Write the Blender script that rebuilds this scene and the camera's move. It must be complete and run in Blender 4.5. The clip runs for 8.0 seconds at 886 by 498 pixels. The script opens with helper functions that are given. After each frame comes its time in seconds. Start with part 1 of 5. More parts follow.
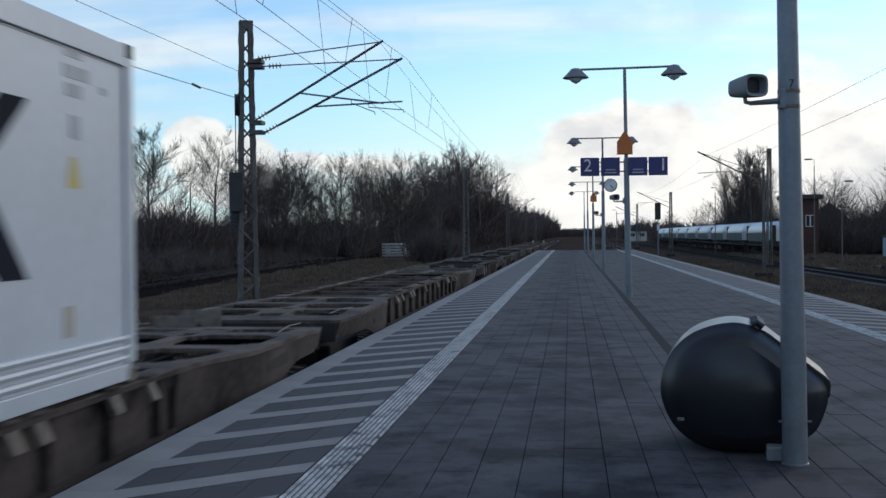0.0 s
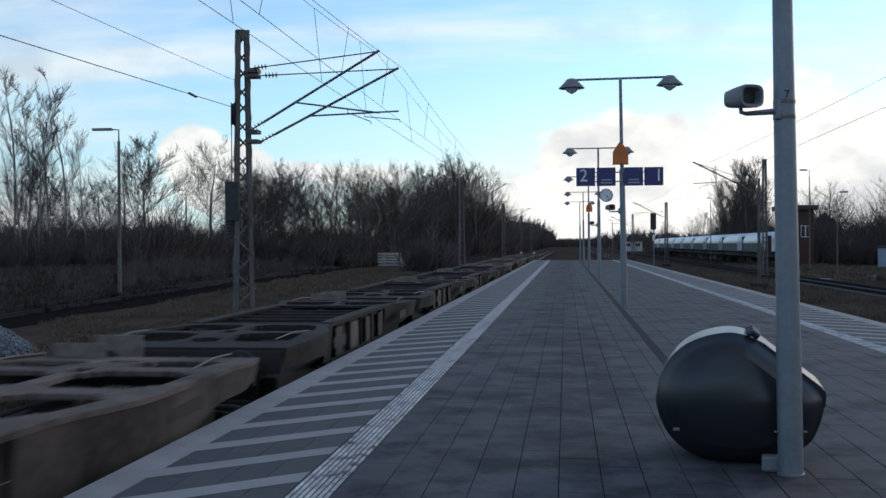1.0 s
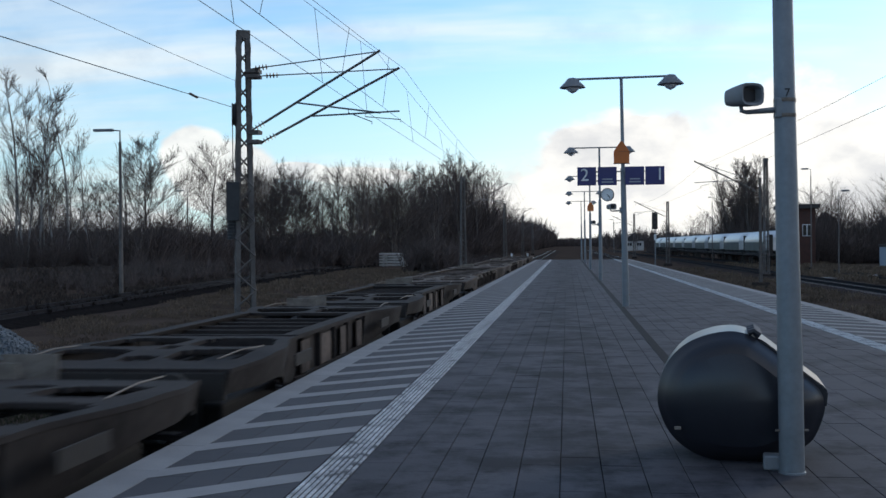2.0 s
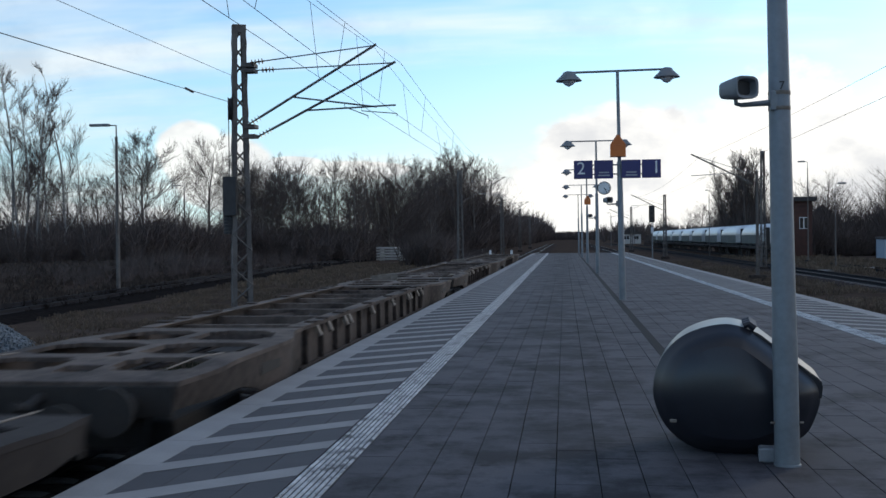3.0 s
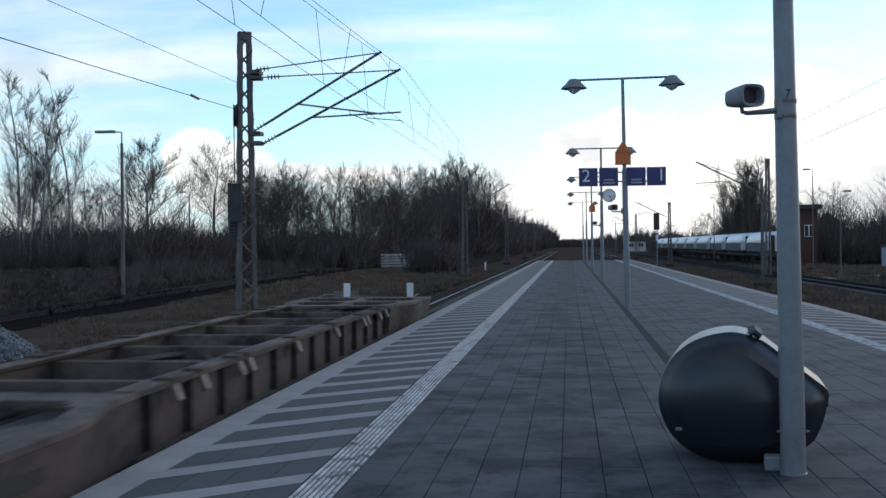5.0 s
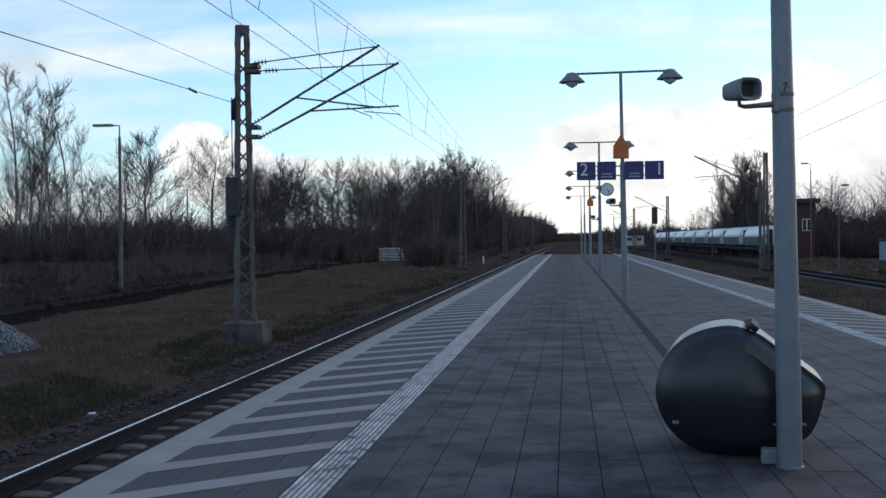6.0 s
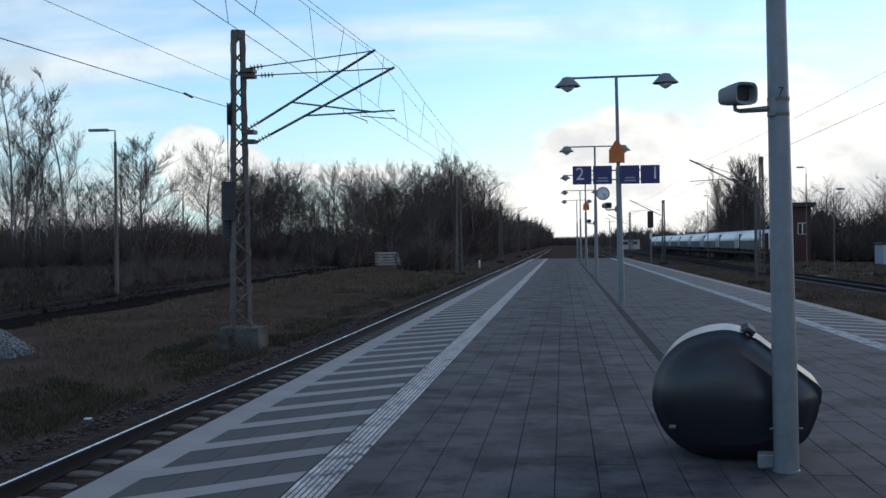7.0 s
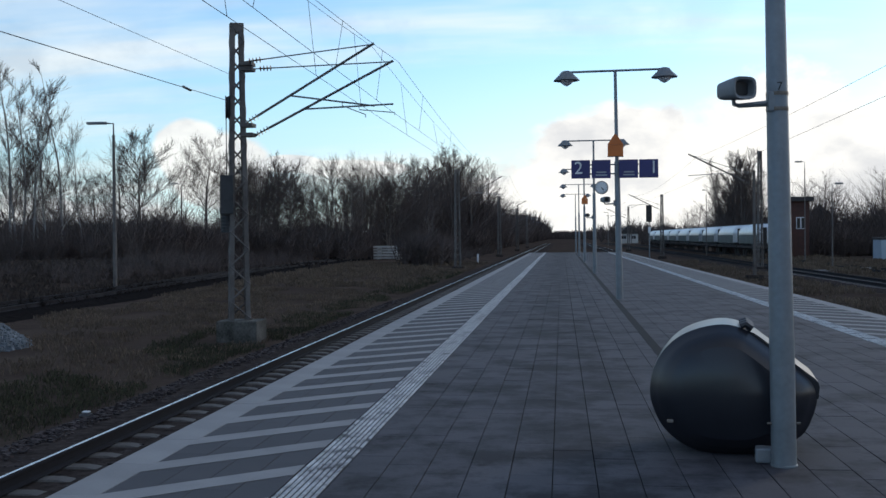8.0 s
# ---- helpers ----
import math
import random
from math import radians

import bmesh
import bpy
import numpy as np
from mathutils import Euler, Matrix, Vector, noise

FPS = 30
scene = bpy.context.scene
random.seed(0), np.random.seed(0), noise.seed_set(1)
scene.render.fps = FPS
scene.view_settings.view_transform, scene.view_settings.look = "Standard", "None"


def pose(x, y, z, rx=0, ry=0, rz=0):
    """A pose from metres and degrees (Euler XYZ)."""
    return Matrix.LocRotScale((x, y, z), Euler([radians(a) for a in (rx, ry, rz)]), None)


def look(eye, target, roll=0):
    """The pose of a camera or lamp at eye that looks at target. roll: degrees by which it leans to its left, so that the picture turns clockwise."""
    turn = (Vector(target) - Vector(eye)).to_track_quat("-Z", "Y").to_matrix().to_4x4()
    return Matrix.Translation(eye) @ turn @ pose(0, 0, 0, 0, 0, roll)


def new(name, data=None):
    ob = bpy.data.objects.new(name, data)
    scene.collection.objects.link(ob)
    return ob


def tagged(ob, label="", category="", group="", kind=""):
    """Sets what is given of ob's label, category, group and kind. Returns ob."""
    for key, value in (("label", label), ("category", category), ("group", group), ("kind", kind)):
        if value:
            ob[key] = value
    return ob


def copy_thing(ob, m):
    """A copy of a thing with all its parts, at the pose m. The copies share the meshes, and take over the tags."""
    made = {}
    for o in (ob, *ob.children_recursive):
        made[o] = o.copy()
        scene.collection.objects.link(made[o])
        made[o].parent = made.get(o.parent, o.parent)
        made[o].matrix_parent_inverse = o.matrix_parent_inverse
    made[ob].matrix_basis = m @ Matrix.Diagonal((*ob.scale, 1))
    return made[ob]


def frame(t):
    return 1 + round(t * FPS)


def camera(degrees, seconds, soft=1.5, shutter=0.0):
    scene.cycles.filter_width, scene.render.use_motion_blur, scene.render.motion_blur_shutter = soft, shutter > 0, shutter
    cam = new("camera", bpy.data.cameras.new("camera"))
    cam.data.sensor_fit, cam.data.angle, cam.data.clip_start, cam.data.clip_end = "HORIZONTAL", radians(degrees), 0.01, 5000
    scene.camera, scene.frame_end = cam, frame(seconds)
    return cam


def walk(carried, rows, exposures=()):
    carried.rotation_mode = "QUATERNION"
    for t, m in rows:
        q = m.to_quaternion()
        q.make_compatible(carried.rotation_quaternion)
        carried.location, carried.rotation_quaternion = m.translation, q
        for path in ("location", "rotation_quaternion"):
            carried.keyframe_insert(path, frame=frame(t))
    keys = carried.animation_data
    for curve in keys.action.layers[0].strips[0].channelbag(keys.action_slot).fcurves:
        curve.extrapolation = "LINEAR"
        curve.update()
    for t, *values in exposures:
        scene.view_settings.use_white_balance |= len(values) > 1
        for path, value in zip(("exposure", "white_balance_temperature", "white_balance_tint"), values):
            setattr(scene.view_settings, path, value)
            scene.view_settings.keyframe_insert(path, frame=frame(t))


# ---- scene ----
# camera: stands on the platform, held in the hand
cam = camera(43.3, 8.0, soft=1.5, shutter=0.2)
PATH = [
    (0.0, -0.015, 0.001, 1.663, 89.291, 0.444, 6.490),
    (0.5, -0.014, 0.001, 1.662, 89.742, 0.337, 6.424),
    (1.0, -0.017, 0.001, 1.661, 89.787, 0.309, 6.269),
    (1.5, -0.017, 0.001, 1.658, 89.860, 0.353, 6.347),
    (3.0, 0.004, 0.001, 1.657, 89.470, 0.664, 6.206),
    (3.5, -0.002, 0.001, 1.657, 89.377, 0.648, 6.229),
    (4.0, -0.001, 0.001, 1.659, 89.253, 0.667, 6.323),
    (4.5, -0.006, 0.001, 1.661, 89.944, 0.559, 6.463),
    (6.0, 0.003, 0.000, 1.656, 89.522, 0.517, 6.344),
    (6.5, 0.000, 0.000, 1.660, 89.879, 0.651, 6.242),
    (7.0, 0.000, 0.001, 1.659, 89.741, 0.609, 6.138),
    (7.5, -0.001, 0.001, 1.659, 89.681, 0.480, 6.190),
    (8.0, 0.001, 0.001, 1.662, 89.417, 0.498, 6.061),
]
walk(cam, [(r[0], pose(*r[1:])) for r in PATH], exposures=[(0.0, -0.06), (0.5, 0.0), (1.5, -0.02), (3.5, 0.09), (4.5, 0.19), (6.5, 0.05), (8.0, 0.0)])

# ---- world and sun ----
SUN_ELEV, SUN_AZ = radians(16), radians(36)   # azimuth from +y towards +x


def make_world():
    w = bpy.data.worlds.new("sky")
    w.use_nodes = True
    scene.world = w
    nt = w.node_tree
    N, L = nt.nodes, nt.links
    N.clear()
    out = N.new("ShaderNodeOutputWorld")
    sky = N.new("ShaderNodeTexSky")
    sky.sky_type = 'NISHITA'
    sky.sun_disc = False
    sky.sun_elevation = SUN_ELEV
    sky.sun_rotation = SUN_AZ
    sky.air_density, sky.dust_density, sky.ozone_density = 1.0, 0.25, 2.5
    bsky = N.new("ShaderNodeBackground")
    bsky.inputs[1].default_value = 0.175
    blue = N.new("ShaderNodeMix")
    blue.data_type, blue.blend_type = 'RGBA', 'MULTIPLY'
    blue.inputs[0].default_value = 1.0
    blue.inputs[7].default_value = (0.80, 0.97, 1.08, 1)
    L.new(sky.outputs[0], blue.inputs[6])
    L.new(blue.outputs[2], bsky.inputs[0])
    tc = N.new("ShaderNodeTexCoord")
    sep = N.new("ShaderNodeSeparateXYZ")
    L.new(tc.outputs["Generated"], sep.inputs[0])

    def m(op, a, b=None, c=None):
        n = N.new("ShaderNodeMath")
        n.operation = op
        for i, v in enumerate((a, b, c)):
            if v is None:
                continue
            if isinstance(v, (int, float)):
                n.inputs[i].default_value = v
            else:
                L.new(v, n.inputs[i])
        return n.outputs[0]

    def step(v, a, b):
        n = N.new("ShaderNodeMapRange")
        n.interpolation_type = 'SMOOTHSTEP'
        L.new(v, n.inputs[0])
        n.inputs[1].default_value, n.inputs[2].default_value = a, b
        return n.outputs[0]

    def noise_of(vec, scale, detail, rough=0.55):
        n = N.new("ShaderNodeTexNoise")
        n.inputs["Scale"].default_value, n.inputs["Detail"].default_value = scale, detail
        n.inputs["Roughness"].default_value = rough
        L.new(vec, n.inputs["Vector"])
        return n.outputs[0]

    x, y, z = sep.outputs
    to_sun = m('ADD', m('MULTIPLY', x, math.sin(SUN_AZ)), m('MULTIPLY', y, math.cos(SUN_AZ)))
    # heaped clouds low over the horizon, higher towards the sun
    stretch = N.new("ShaderNodeMapping")
    stretch.inputs["Scale"].default_value = (1, 1, 1.7)
    L.new(tc.outputs["Generated"], stretch.inputs[0])
    lumps = noise_of(stretch.outputs[0], 7.0, 8, 0.55)
    big = noise_of(stretch.outputs[0], 2.2, 2, 0.5)
    top = m('MULTIPLY_ADD', step(x, -0.14, 0.02), 0.105, 0.025)
    height = m('ADD', top, m('MULTIPLY', m('SUBTRACT', lumps, 0.5), 0.20))
    height = m('ADD', height, m('MULTIPLY', m('SUBTRACT', big, 0.5), 0.16))
    edge = m('SUBTRACT', height, z)
    bank = step(edge, -0.012, 0.012)
    ragged = m('MULTIPLY', m('SUBTRACT', lumps, 0.5), 0.075)
    for cx, cz, rx, rz in ((-0.322, 0.078, 0.032, 0.034), (-0.298, 0.062, 0.044, 0.036), (-0.24, 0.066, 0.030, 0.008), (-0.185, 0.062, 0.050, 0.008), (-0.62, 0.10, 0.12, 0.05), (0.75, 0.2, 0.2, 0.09)):
        far = m('SQRT', m('ADD', m('POWER', m('DIVIDE', m('SUBTRACT', x, cx), rx), 2.0), m('POWER', m('DIVIDE', m('SUBTRACT', z, cz), rz), 2.0)))
        heap = step(m('ADD', m('SUBTRACT', 1.0, far), m('MULTIPLY', ragged, 15.0)), -0.04, 0.16)
        bank = m('MAXIMUM', bank, m('MULTIPLY', heap, step(y, 0.0, 0.2)))
    # thin high streaks
    flat = m('ADD', m('MAXIMUM', z, 0.0), 0.16)
    plane = N.new("ShaderNodeCombineXYZ")
    L.new(m('DIVIDE', x, flat), plane.inputs[0])
    L.new(m('DIVIDE', y, flat), plane.inputs[1])
    turn = N.new("ShaderNodeMapping")
    turn.inputs["Rotation"].default_value = (0, 0, radians(-35))
    turn.inputs["Scale"].default_value = (0.45, 1.5, 1)
    L.new(plane.outputs[0], turn.inputs[0])
    streak = m('MULTIPLY', step(noise_of(turn.outputs[0], 0.8, 5, 0.6), 0.40, 0.70), 0.75)
    # haze in the lowest degrees
    haze = m('MULTIPLY', step(m('MULTIPLY', z, -1.0), -0.20, 0.0), 0.62)
    mask = m('MAXIMUM', bank, streak)
    # the clouds' brightness: brighter near the sun, greyer folds
    sunny = step(to_sun, 0.2, 0.98)
    ramp = N.new("ShaderNodeMix")
    ramp.data_type = 'RGBA'
    L.new(step(noise_of(stretch.outputs[0], 11.0, 7), 0.33, 0.58), ramp.inputs[0])
    ramp.inputs[6].default_value = (0.72, 0.73, 0.745, 1)
    ramp.inputs[7].default_value = (1.0, 0.988, 0.95, 1)
    tint = N.new("ShaderNodeMix")
    tint.data_type, tint.blend_type = 'RGBA', 'MULTIPLY'
    tint.inputs[0].default_value = 1.0
    side = N.new("ShaderNodeMix")
    side.data_type = 'RGBA'
    L.new(step(x, -0.25, 0.0), side.inputs[0])
    side.inputs[6].default_value = (0.95, 0.985, 1.0, 1)
    side.inputs[7].default_value = (1, 1, 1, 1)
    L.new(ramp.outputs[2], tint.inputs[6])
    L.new(side.outputs[2], tint.inputs[7])
    bcl = N.new("ShaderNodeBackground")
    L.new(tint.outputs[2], bcl.inputs[0])
    L.new(m('MULTIPLY_ADD', sunny, 0.06, 1.03), bcl.inputs[1])
    mix = N.new("ShaderNodeMixShader")
    bhz = N.new("ShaderNodeBackground")
    pale = N.new("ShaderNodeMix")
    pale.data_type = 'RGBA'
    L.new(step(to_sun, 0.60, 0.90), pale.inputs[0])
    pale.inputs[6].default_value = (0.60, 0.82, 1.0, 1)
    pale.inputs[7].default_value = (1.0, 0.965, 0.86, 1)
    L.new(pale.outputs[2], bhz.inputs[0])
    bhz.inputs[1].default_value = 0.95
    low = N.new("ShaderNodeMixShader")
    L.new(haze, low.inputs[0])
    L.new(bsky.outputs[0], low.inputs[1])
    L.new(bhz.outputs[0], low.inputs[2])
    L.new(mask, mix.inputs[0])
    L.new(low.outputs[0], mix.inputs[1])
    L.new(bcl.outputs[0], mix.inputs[2])
    L.new(mix.outputs[0], out.inputs[0])


make_world()
sun_data = bpy.data.lights.new("sun", 'SUN')
sun_data.energy, sun_data.angle, sun_data.color = 0.55, radians(12), (1.0, 0.93, 0.84)
sun = new("sun", sun_data)
sun_dir = Vector((math.sin(SUN_AZ) * math.cos(SUN_ELEV), math.cos(SUN_AZ) * math.cos(SUN_ELEV), math.sin(SUN_ELEV)))
sun.matrix_world = look(tuple(sun_dir * 100), (0, 0, 0))


# ---- materials ----
def mat(name, c1, c2=None, rough=0.8, metal=0.0, scale=3.0, fine=40.0, bump=0.2, bump_dist=0.004, stretch=(1, 1, 1), coat=0.0,
        rnd=0.0, stains=None, stain_scale=0.6, stain_at=(0.52, 0.68), glow=None, rough_var=0.1, spec=0.5, trodden=None):
    """A surface with variation at two scales, a fine bump, and stains with a shape of their own."""
    M = bpy.data.materials.new(name)
    M.use_nodes = True
    nt = M.node_tree
    N, L = nt.nodes, nt.links
    b = N["Principled BSDF"]
    c2 = c2 or tuple(v * 0.7 for v in c1)
    tc = N.new("ShaderNodeTexCoord")
    geo = N.new("ShaderNodeNewGeometry")
    mp = N.new("ShaderNodeMapping")
    mp.inputs["Scale"].default_value = stretch
    L.new(geo.outputs["Position"] if stains is not None else tc.outputs["Object"], mp.inputs[0])
    n1, n2 = N.new("ShaderNodeTexNoise"), N.new("ShaderNodeTexNoise")
    for n, s, d in ((n1, scale, 5), (n2, fine, 3)):
        n.inputs["Scale"].default_value, n.inputs["Detail"].default_value = s, d
        L.new(mp.outputs[0], n.inputs["Vector"])
    add = N.new("ShaderNodeMath")
    add.operation = 'MULTIPLY_ADD'
    L.new(n2.outputs[0], add.inputs[0])
    add.inputs[1].default_value = 0.5
    L.new(n1.outputs[0], add.inputs[2])
    mr = N.new("ShaderNodeMapRange")
    L.new(add.outputs[0], mr.inputs[0])
    mr.inputs[1].default_value, mr.inputs[2].default_value = 0.5, 1.0
    mix = N.new("ShaderNodeMix")
    mix.data_type = 'RGBA'
    L.new(mr.outputs[0], mix.inputs[0])
    mix.inputs[6].default_value, mix.inputs[7].default_value = (*c2, 1), (*c1, 1)
    col = mix.outputs[2]
    if rnd:
        oi = N.new("ShaderNodeObjectInfo")
        sm = N.new("ShaderNodeMath")
        L.new(oi.outputs["Random"], sm.inputs[0])
        L.new(geo.outputs["Random Per Island"], sm.inputs[1])
        fr = N.new("ShaderNodeMath")
        fr.operation = 'FRACT'
        L.new(sm.outputs[0], fr.inputs[0])
        hs = N.new("ShaderNodeHueSaturation")
        r2 = N.new("ShaderNodeMapRange")
        L.new(fr.outputs[0], r2.inputs[0])
        r2.inputs[3].default_value, r2.inputs[4].default_value = 1 - rnd, 1 + rnd
        L.new(r2.outputs[0], hs.inputs["Value"])
        L.new(col, hs.inputs["Color"])
        col = hs.outputs[0]
    if stains is not None:
        n3 = N.new("ShaderNodeTexNoise")
        n3.inputs["Scale"].default_value, n3.inputs["Detail"].default_value = stain_scale, 6
        n3.inputs["Roughness"].default_value = 0.72
        L.new(mp.outputs[0], n3.inputs["Vector"])
        r3 = N.new("ShaderNodeMapRange")
        patch = n3.outputs[0]
        if trodden:                                      # more dirt along a trodden line: its middle, half width, gain
            xyz, off, fall, gain = N.new("ShaderNodeSeparateXYZ"), N.new("ShaderNodeMath"), N.new("ShaderNodeMapRange"), N.new("ShaderNodeMath")
            L.new(geo.outputs["Position"], xyz.inputs[0])
            off.operation = 'SUBTRACT'
            L.new(xyz.outputs[0], off.inputs[0])
            off.inputs[1].default_value = trodden[0]
            far = N.new("ShaderNodeMath")
            far.operation = 'ABSOLUTE'
            L.new(off.outputs[0], far.inputs[0])
            fall.interpolation_type = 'SMOOTHSTEP'
            L.new(far.outputs[0], fall.inputs[0])
            fall.inputs[1].default_value, fall.inputs[2].default_value = 0.0, trodden[1]
            fall.inputs[3].default_value, fall.inputs[4].default_value = trodden[2], -trodden[2] * 0.5
            L.new(patch, gain.inputs[0])
            L.new(fall.outputs[0], gain.inputs[1])
            patch = gain.outputs[0]
        L.new(patch, r3.inputs[0])
        r3.inputs[1].default_value, r3.inputs[2].default_value = stain_at
        m3 = N.new("ShaderNodeMix")
        m3.data_type = 'RGBA'
        L.new(r3.outputs[0], m3.inputs[0])
        L.new(col, m3.inputs[6])
        m3.inputs[7].default_value = (*stains, 1)
        col = m3.outputs[2]
    L.new(col, b.inputs["Base Color"])
    b.inputs["Metallic"].default_value = metal
    b.inputs["Specular IOR Level"].default_value = spec
    rr = N.new("ShaderNodeMapRange")
    L.new(n1.outputs[0], rr.inputs[0])
    rr.inputs[3].default_value, rr.inputs[4].default_value = max(0.02, rough - rough_var), min(1, rough + rough_var)
    L.new(rr.outputs[0], b.inputs["Roughness"])
    b.inputs["Coat Weight"].default_value = coat
    if bump:
        bp = N.new("ShaderNodeBump")
        bp.inputs["Strength"].default_value, bp.inputs["Distance"].default_value = bump, bump_dist
        L.new(add.outputs[0], bp.inputs["Height"])
        L.new(bp.outputs[0], b.inputs["Normal"])
    if glow:
        b.inputs["Emission Color"].default_value = (*glow[0], 1)
        b.inputs["Emission Strength"].default_value = glow[1]
    return M


SLAB = mat("concrete_slab", (0.089, 0.086, 0.098), (0.053, 0.051, 0.060), rough=0.85, scale=0.9, fine=60, bump=0.4, bump_dist=0.003, rnd=0.09, spec=0.25,
           stains=(0.019, 0.018, 0.023), stain_scale=1.1, stain_at=(0.45, 0.62), trodden=(-0.1, 1.3, 0.055))
HATCH_SLAB = mat("hatched_slab", (0.077, 0.076, 0.085), (0.060, 0.060, 0.067), spec=0.25, rough=0.85, scale=1.3, fine=70, bump=0.3, rnd=0.08)
PALE = mat("pale_concrete", (0.285, 0.281, 0.283), (0.210, 0.207, 0.211), spec=0.3, rough=0.85, scale=2, fine=60, bump=0.3, rnd=0.06)
WHITE_RIB = mat("tactile_white", (0.70, 0.72, 0.74), (0.16, 0.17, 0.19), rough=0.7, scale=9, fine=45, bump=0.2, rnd=0.12,
                stains=(0.06, 0.065, 0.075), stain_scale=4.5, stain_at=(0.52, 0.60))
GROOVE = mat("joint_sand", (0.05, 0.052, 0.06), rough=0.95, scale=4, fine=50)
GRATE = mat("drain_grate", (0.016, 0.017, 0.020), rough=0.9, scale=4, fine=50, spec=0.15)
MOSSY = mat("mossy_concrete", (0.13, 0.125, 0.115), (0.022, 0.022, 0.018), rough=0.95, scale=2.2, fine=18, bump=0.6, spec=0.2)
CONCRETE = mat("old_concrete", (0.28, 0.275, 0.26), (0.16, 0.155, 0.145), rough=0.9, scale=1.5, fine=30, bump=0.5)
GALV = mat("galvanised_steel", (0.22, 0.245, 0.27), (0.16, 0.18, 0.20), rough=0.55, metal=0.55, scale=5, fine=25, bump=0.1)
PAINT_GREY = mat("grey_painted_steel", (0.20, 0.215, 0.235), (0.15, 0.165, 0.18), rough=0.5, metal=0.2, scale=3, fine=30, bump=0.05)
DARK_STEEL = mat("dark_steel", (0.055, 0.056, 0.06), (0.035, 0.035, 0.038), rough=0.65, metal=0.3, scale=4, fine=30, bump=0.2)
MAST_STEEL = mat("weathered_mast_steel", (0.17, 0.16, 0.155), (0.075, 0.066, 0.063), rough=0.75, metal=0.2, scale=2, fine=22, bump=0.3)
INSULATOR = mat("brown_porcelain", (0.06, 0.03, 0.022), rough=0.3, scale=8)
WIRE = mat("copper_wire", (0.10, 0.10, 0.105), rough=0.6, metal=0.5, scale=3, bump=0)
RAIL_TOP = mat("polished_rail_head", (0.62, 0.64, 0.68), (0.5, 0.52, 0.56), rough=0.28, metal=1.0, scale=3, fine=40, bump=0.02)
RAIL_SIDE = mat("rusty_rail", (0.019, 0.018, 0.023), (0.010, 0.010, 0.013), spec=0.2, rough=0.9, scale=5, fine=40, bump=0.4)
SLEEPER = mat("concrete_sleeper", (0.15, 0.138, 0.128), (0.075, 0.068, 0.062), rough=0.9, scale=3, fine=30, bump=0.5, rnd=0.12)
BALLAST = mat("ballast", (0.080, 0.066, 0.060), (0.026, 0.022, 0.021), rough=0.95, scale=6, fine=26, bump=1.0, bump_dist=0.03, spec=0.0)
STONES = mat("broken_ballast_stone", (0.066, 0.051, 0.050), (0.027, 0.021, 0.022), rough=0.9, scale=8, fine=40, bump=0.4, rnd=0.45, spec=0.2)
GROUND = mat("dry_grass_ground", (0.092, 0.070, 0.058), (0.046, 0.035, 0.029), rough=0.95, scale=0.35, fine=9, bump=1.0, bump_dist=0.06, spec=0.0)
GRASS = mat("dry_grass", (0.175, 0.132, 0.098), (0.080, 0.062, 0.047), spec=0.1, rough=0.9, scale=0.6, fine=12, bump=0, rnd=0.35)
GREEN = mat("green_grass", (0.070, 0.068, 0.042), (0.040, 0.040, 0.026), spec=0.1, rough=0.9, scale=0.6, fine=12, bump=0, rnd=0.35)
WEED = mat("withered_weeds", (0.080, 0.064, 0.056), (0.040, 0.032, 0.029), spec=0.1, rough=0.95, scale=0.6, fine=12, bump=0, rnd=0.35)
BARK = mat("bark", (0.16, 0.14, 0.128), (0.08, 0.07, 0.065), rough=0.95, scale=6, fine=30, bump=0.4, stretch=(1, 1, 0.3))
TWIG = mat("twigs", (0.115, 0.090, 0.082), (0.060, 0.047, 0.043), rough=0.95, scale=2, fine=10, bump=0, rnd=0.2)
BIRCH = mat("birch_bark", (0.32, 0.31, 0.30), (0.07, 0.065, 0.062), rough=0.85, scale=3, fine=9, bump=0.3, stretch=(1, 1, 2.5))
THICKET = mat("brushwood", (0.122, 0.093, 0.084), (0.062, 0.047, 0.043), rough=0.95, scale=0.4, fine=6, bump=0, rnd=0.3)
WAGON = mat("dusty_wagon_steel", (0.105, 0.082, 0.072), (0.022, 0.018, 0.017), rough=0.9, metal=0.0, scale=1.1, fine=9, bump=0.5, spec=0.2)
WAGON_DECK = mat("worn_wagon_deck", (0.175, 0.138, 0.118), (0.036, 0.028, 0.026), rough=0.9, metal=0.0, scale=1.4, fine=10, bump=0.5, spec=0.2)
SOOT = mat("soot_dark_wagon_steel", (0.050, 0.041, 0.038), (0.014, 0.012, 0.012), rough=0.9, scale=1.3, fine=9, bump=0.5, spec=0.2)
SOOT_DECK = mat("soot_dark_wagon_deck", (0.048, 0.040, 0.038), (0.020, 0.017, 0.017), rough=0.9, scale=1.4, fine=10, bump=0.5, spec=0.2)
SPIGOT = mat("worn_spigot_steel", (0.25, 0.215, 0.185), (0.12, 0.098, 0.082), rough=0.7, metal=0.3, scale=8, fine=30, bump=0.2)
UNDER = mat("brake_dust_steel", (0.035, 0.03, 0.027), (0.02, 0.018, 0.017), rough=0.95, scale=2, fine=20)
BOX_WHITE = mat("white_container_paint", (0.56, 0.59, 0.63), (0.46, 0.49, 0.53), rough=0.45, scale=0.8, fine=9, bump=0.1)
BOX_DARK = mat("dark_navy_paint", (0.012, 0.013, 0.025), rough=0.85, scale=2, bump=0, spec=0.15)
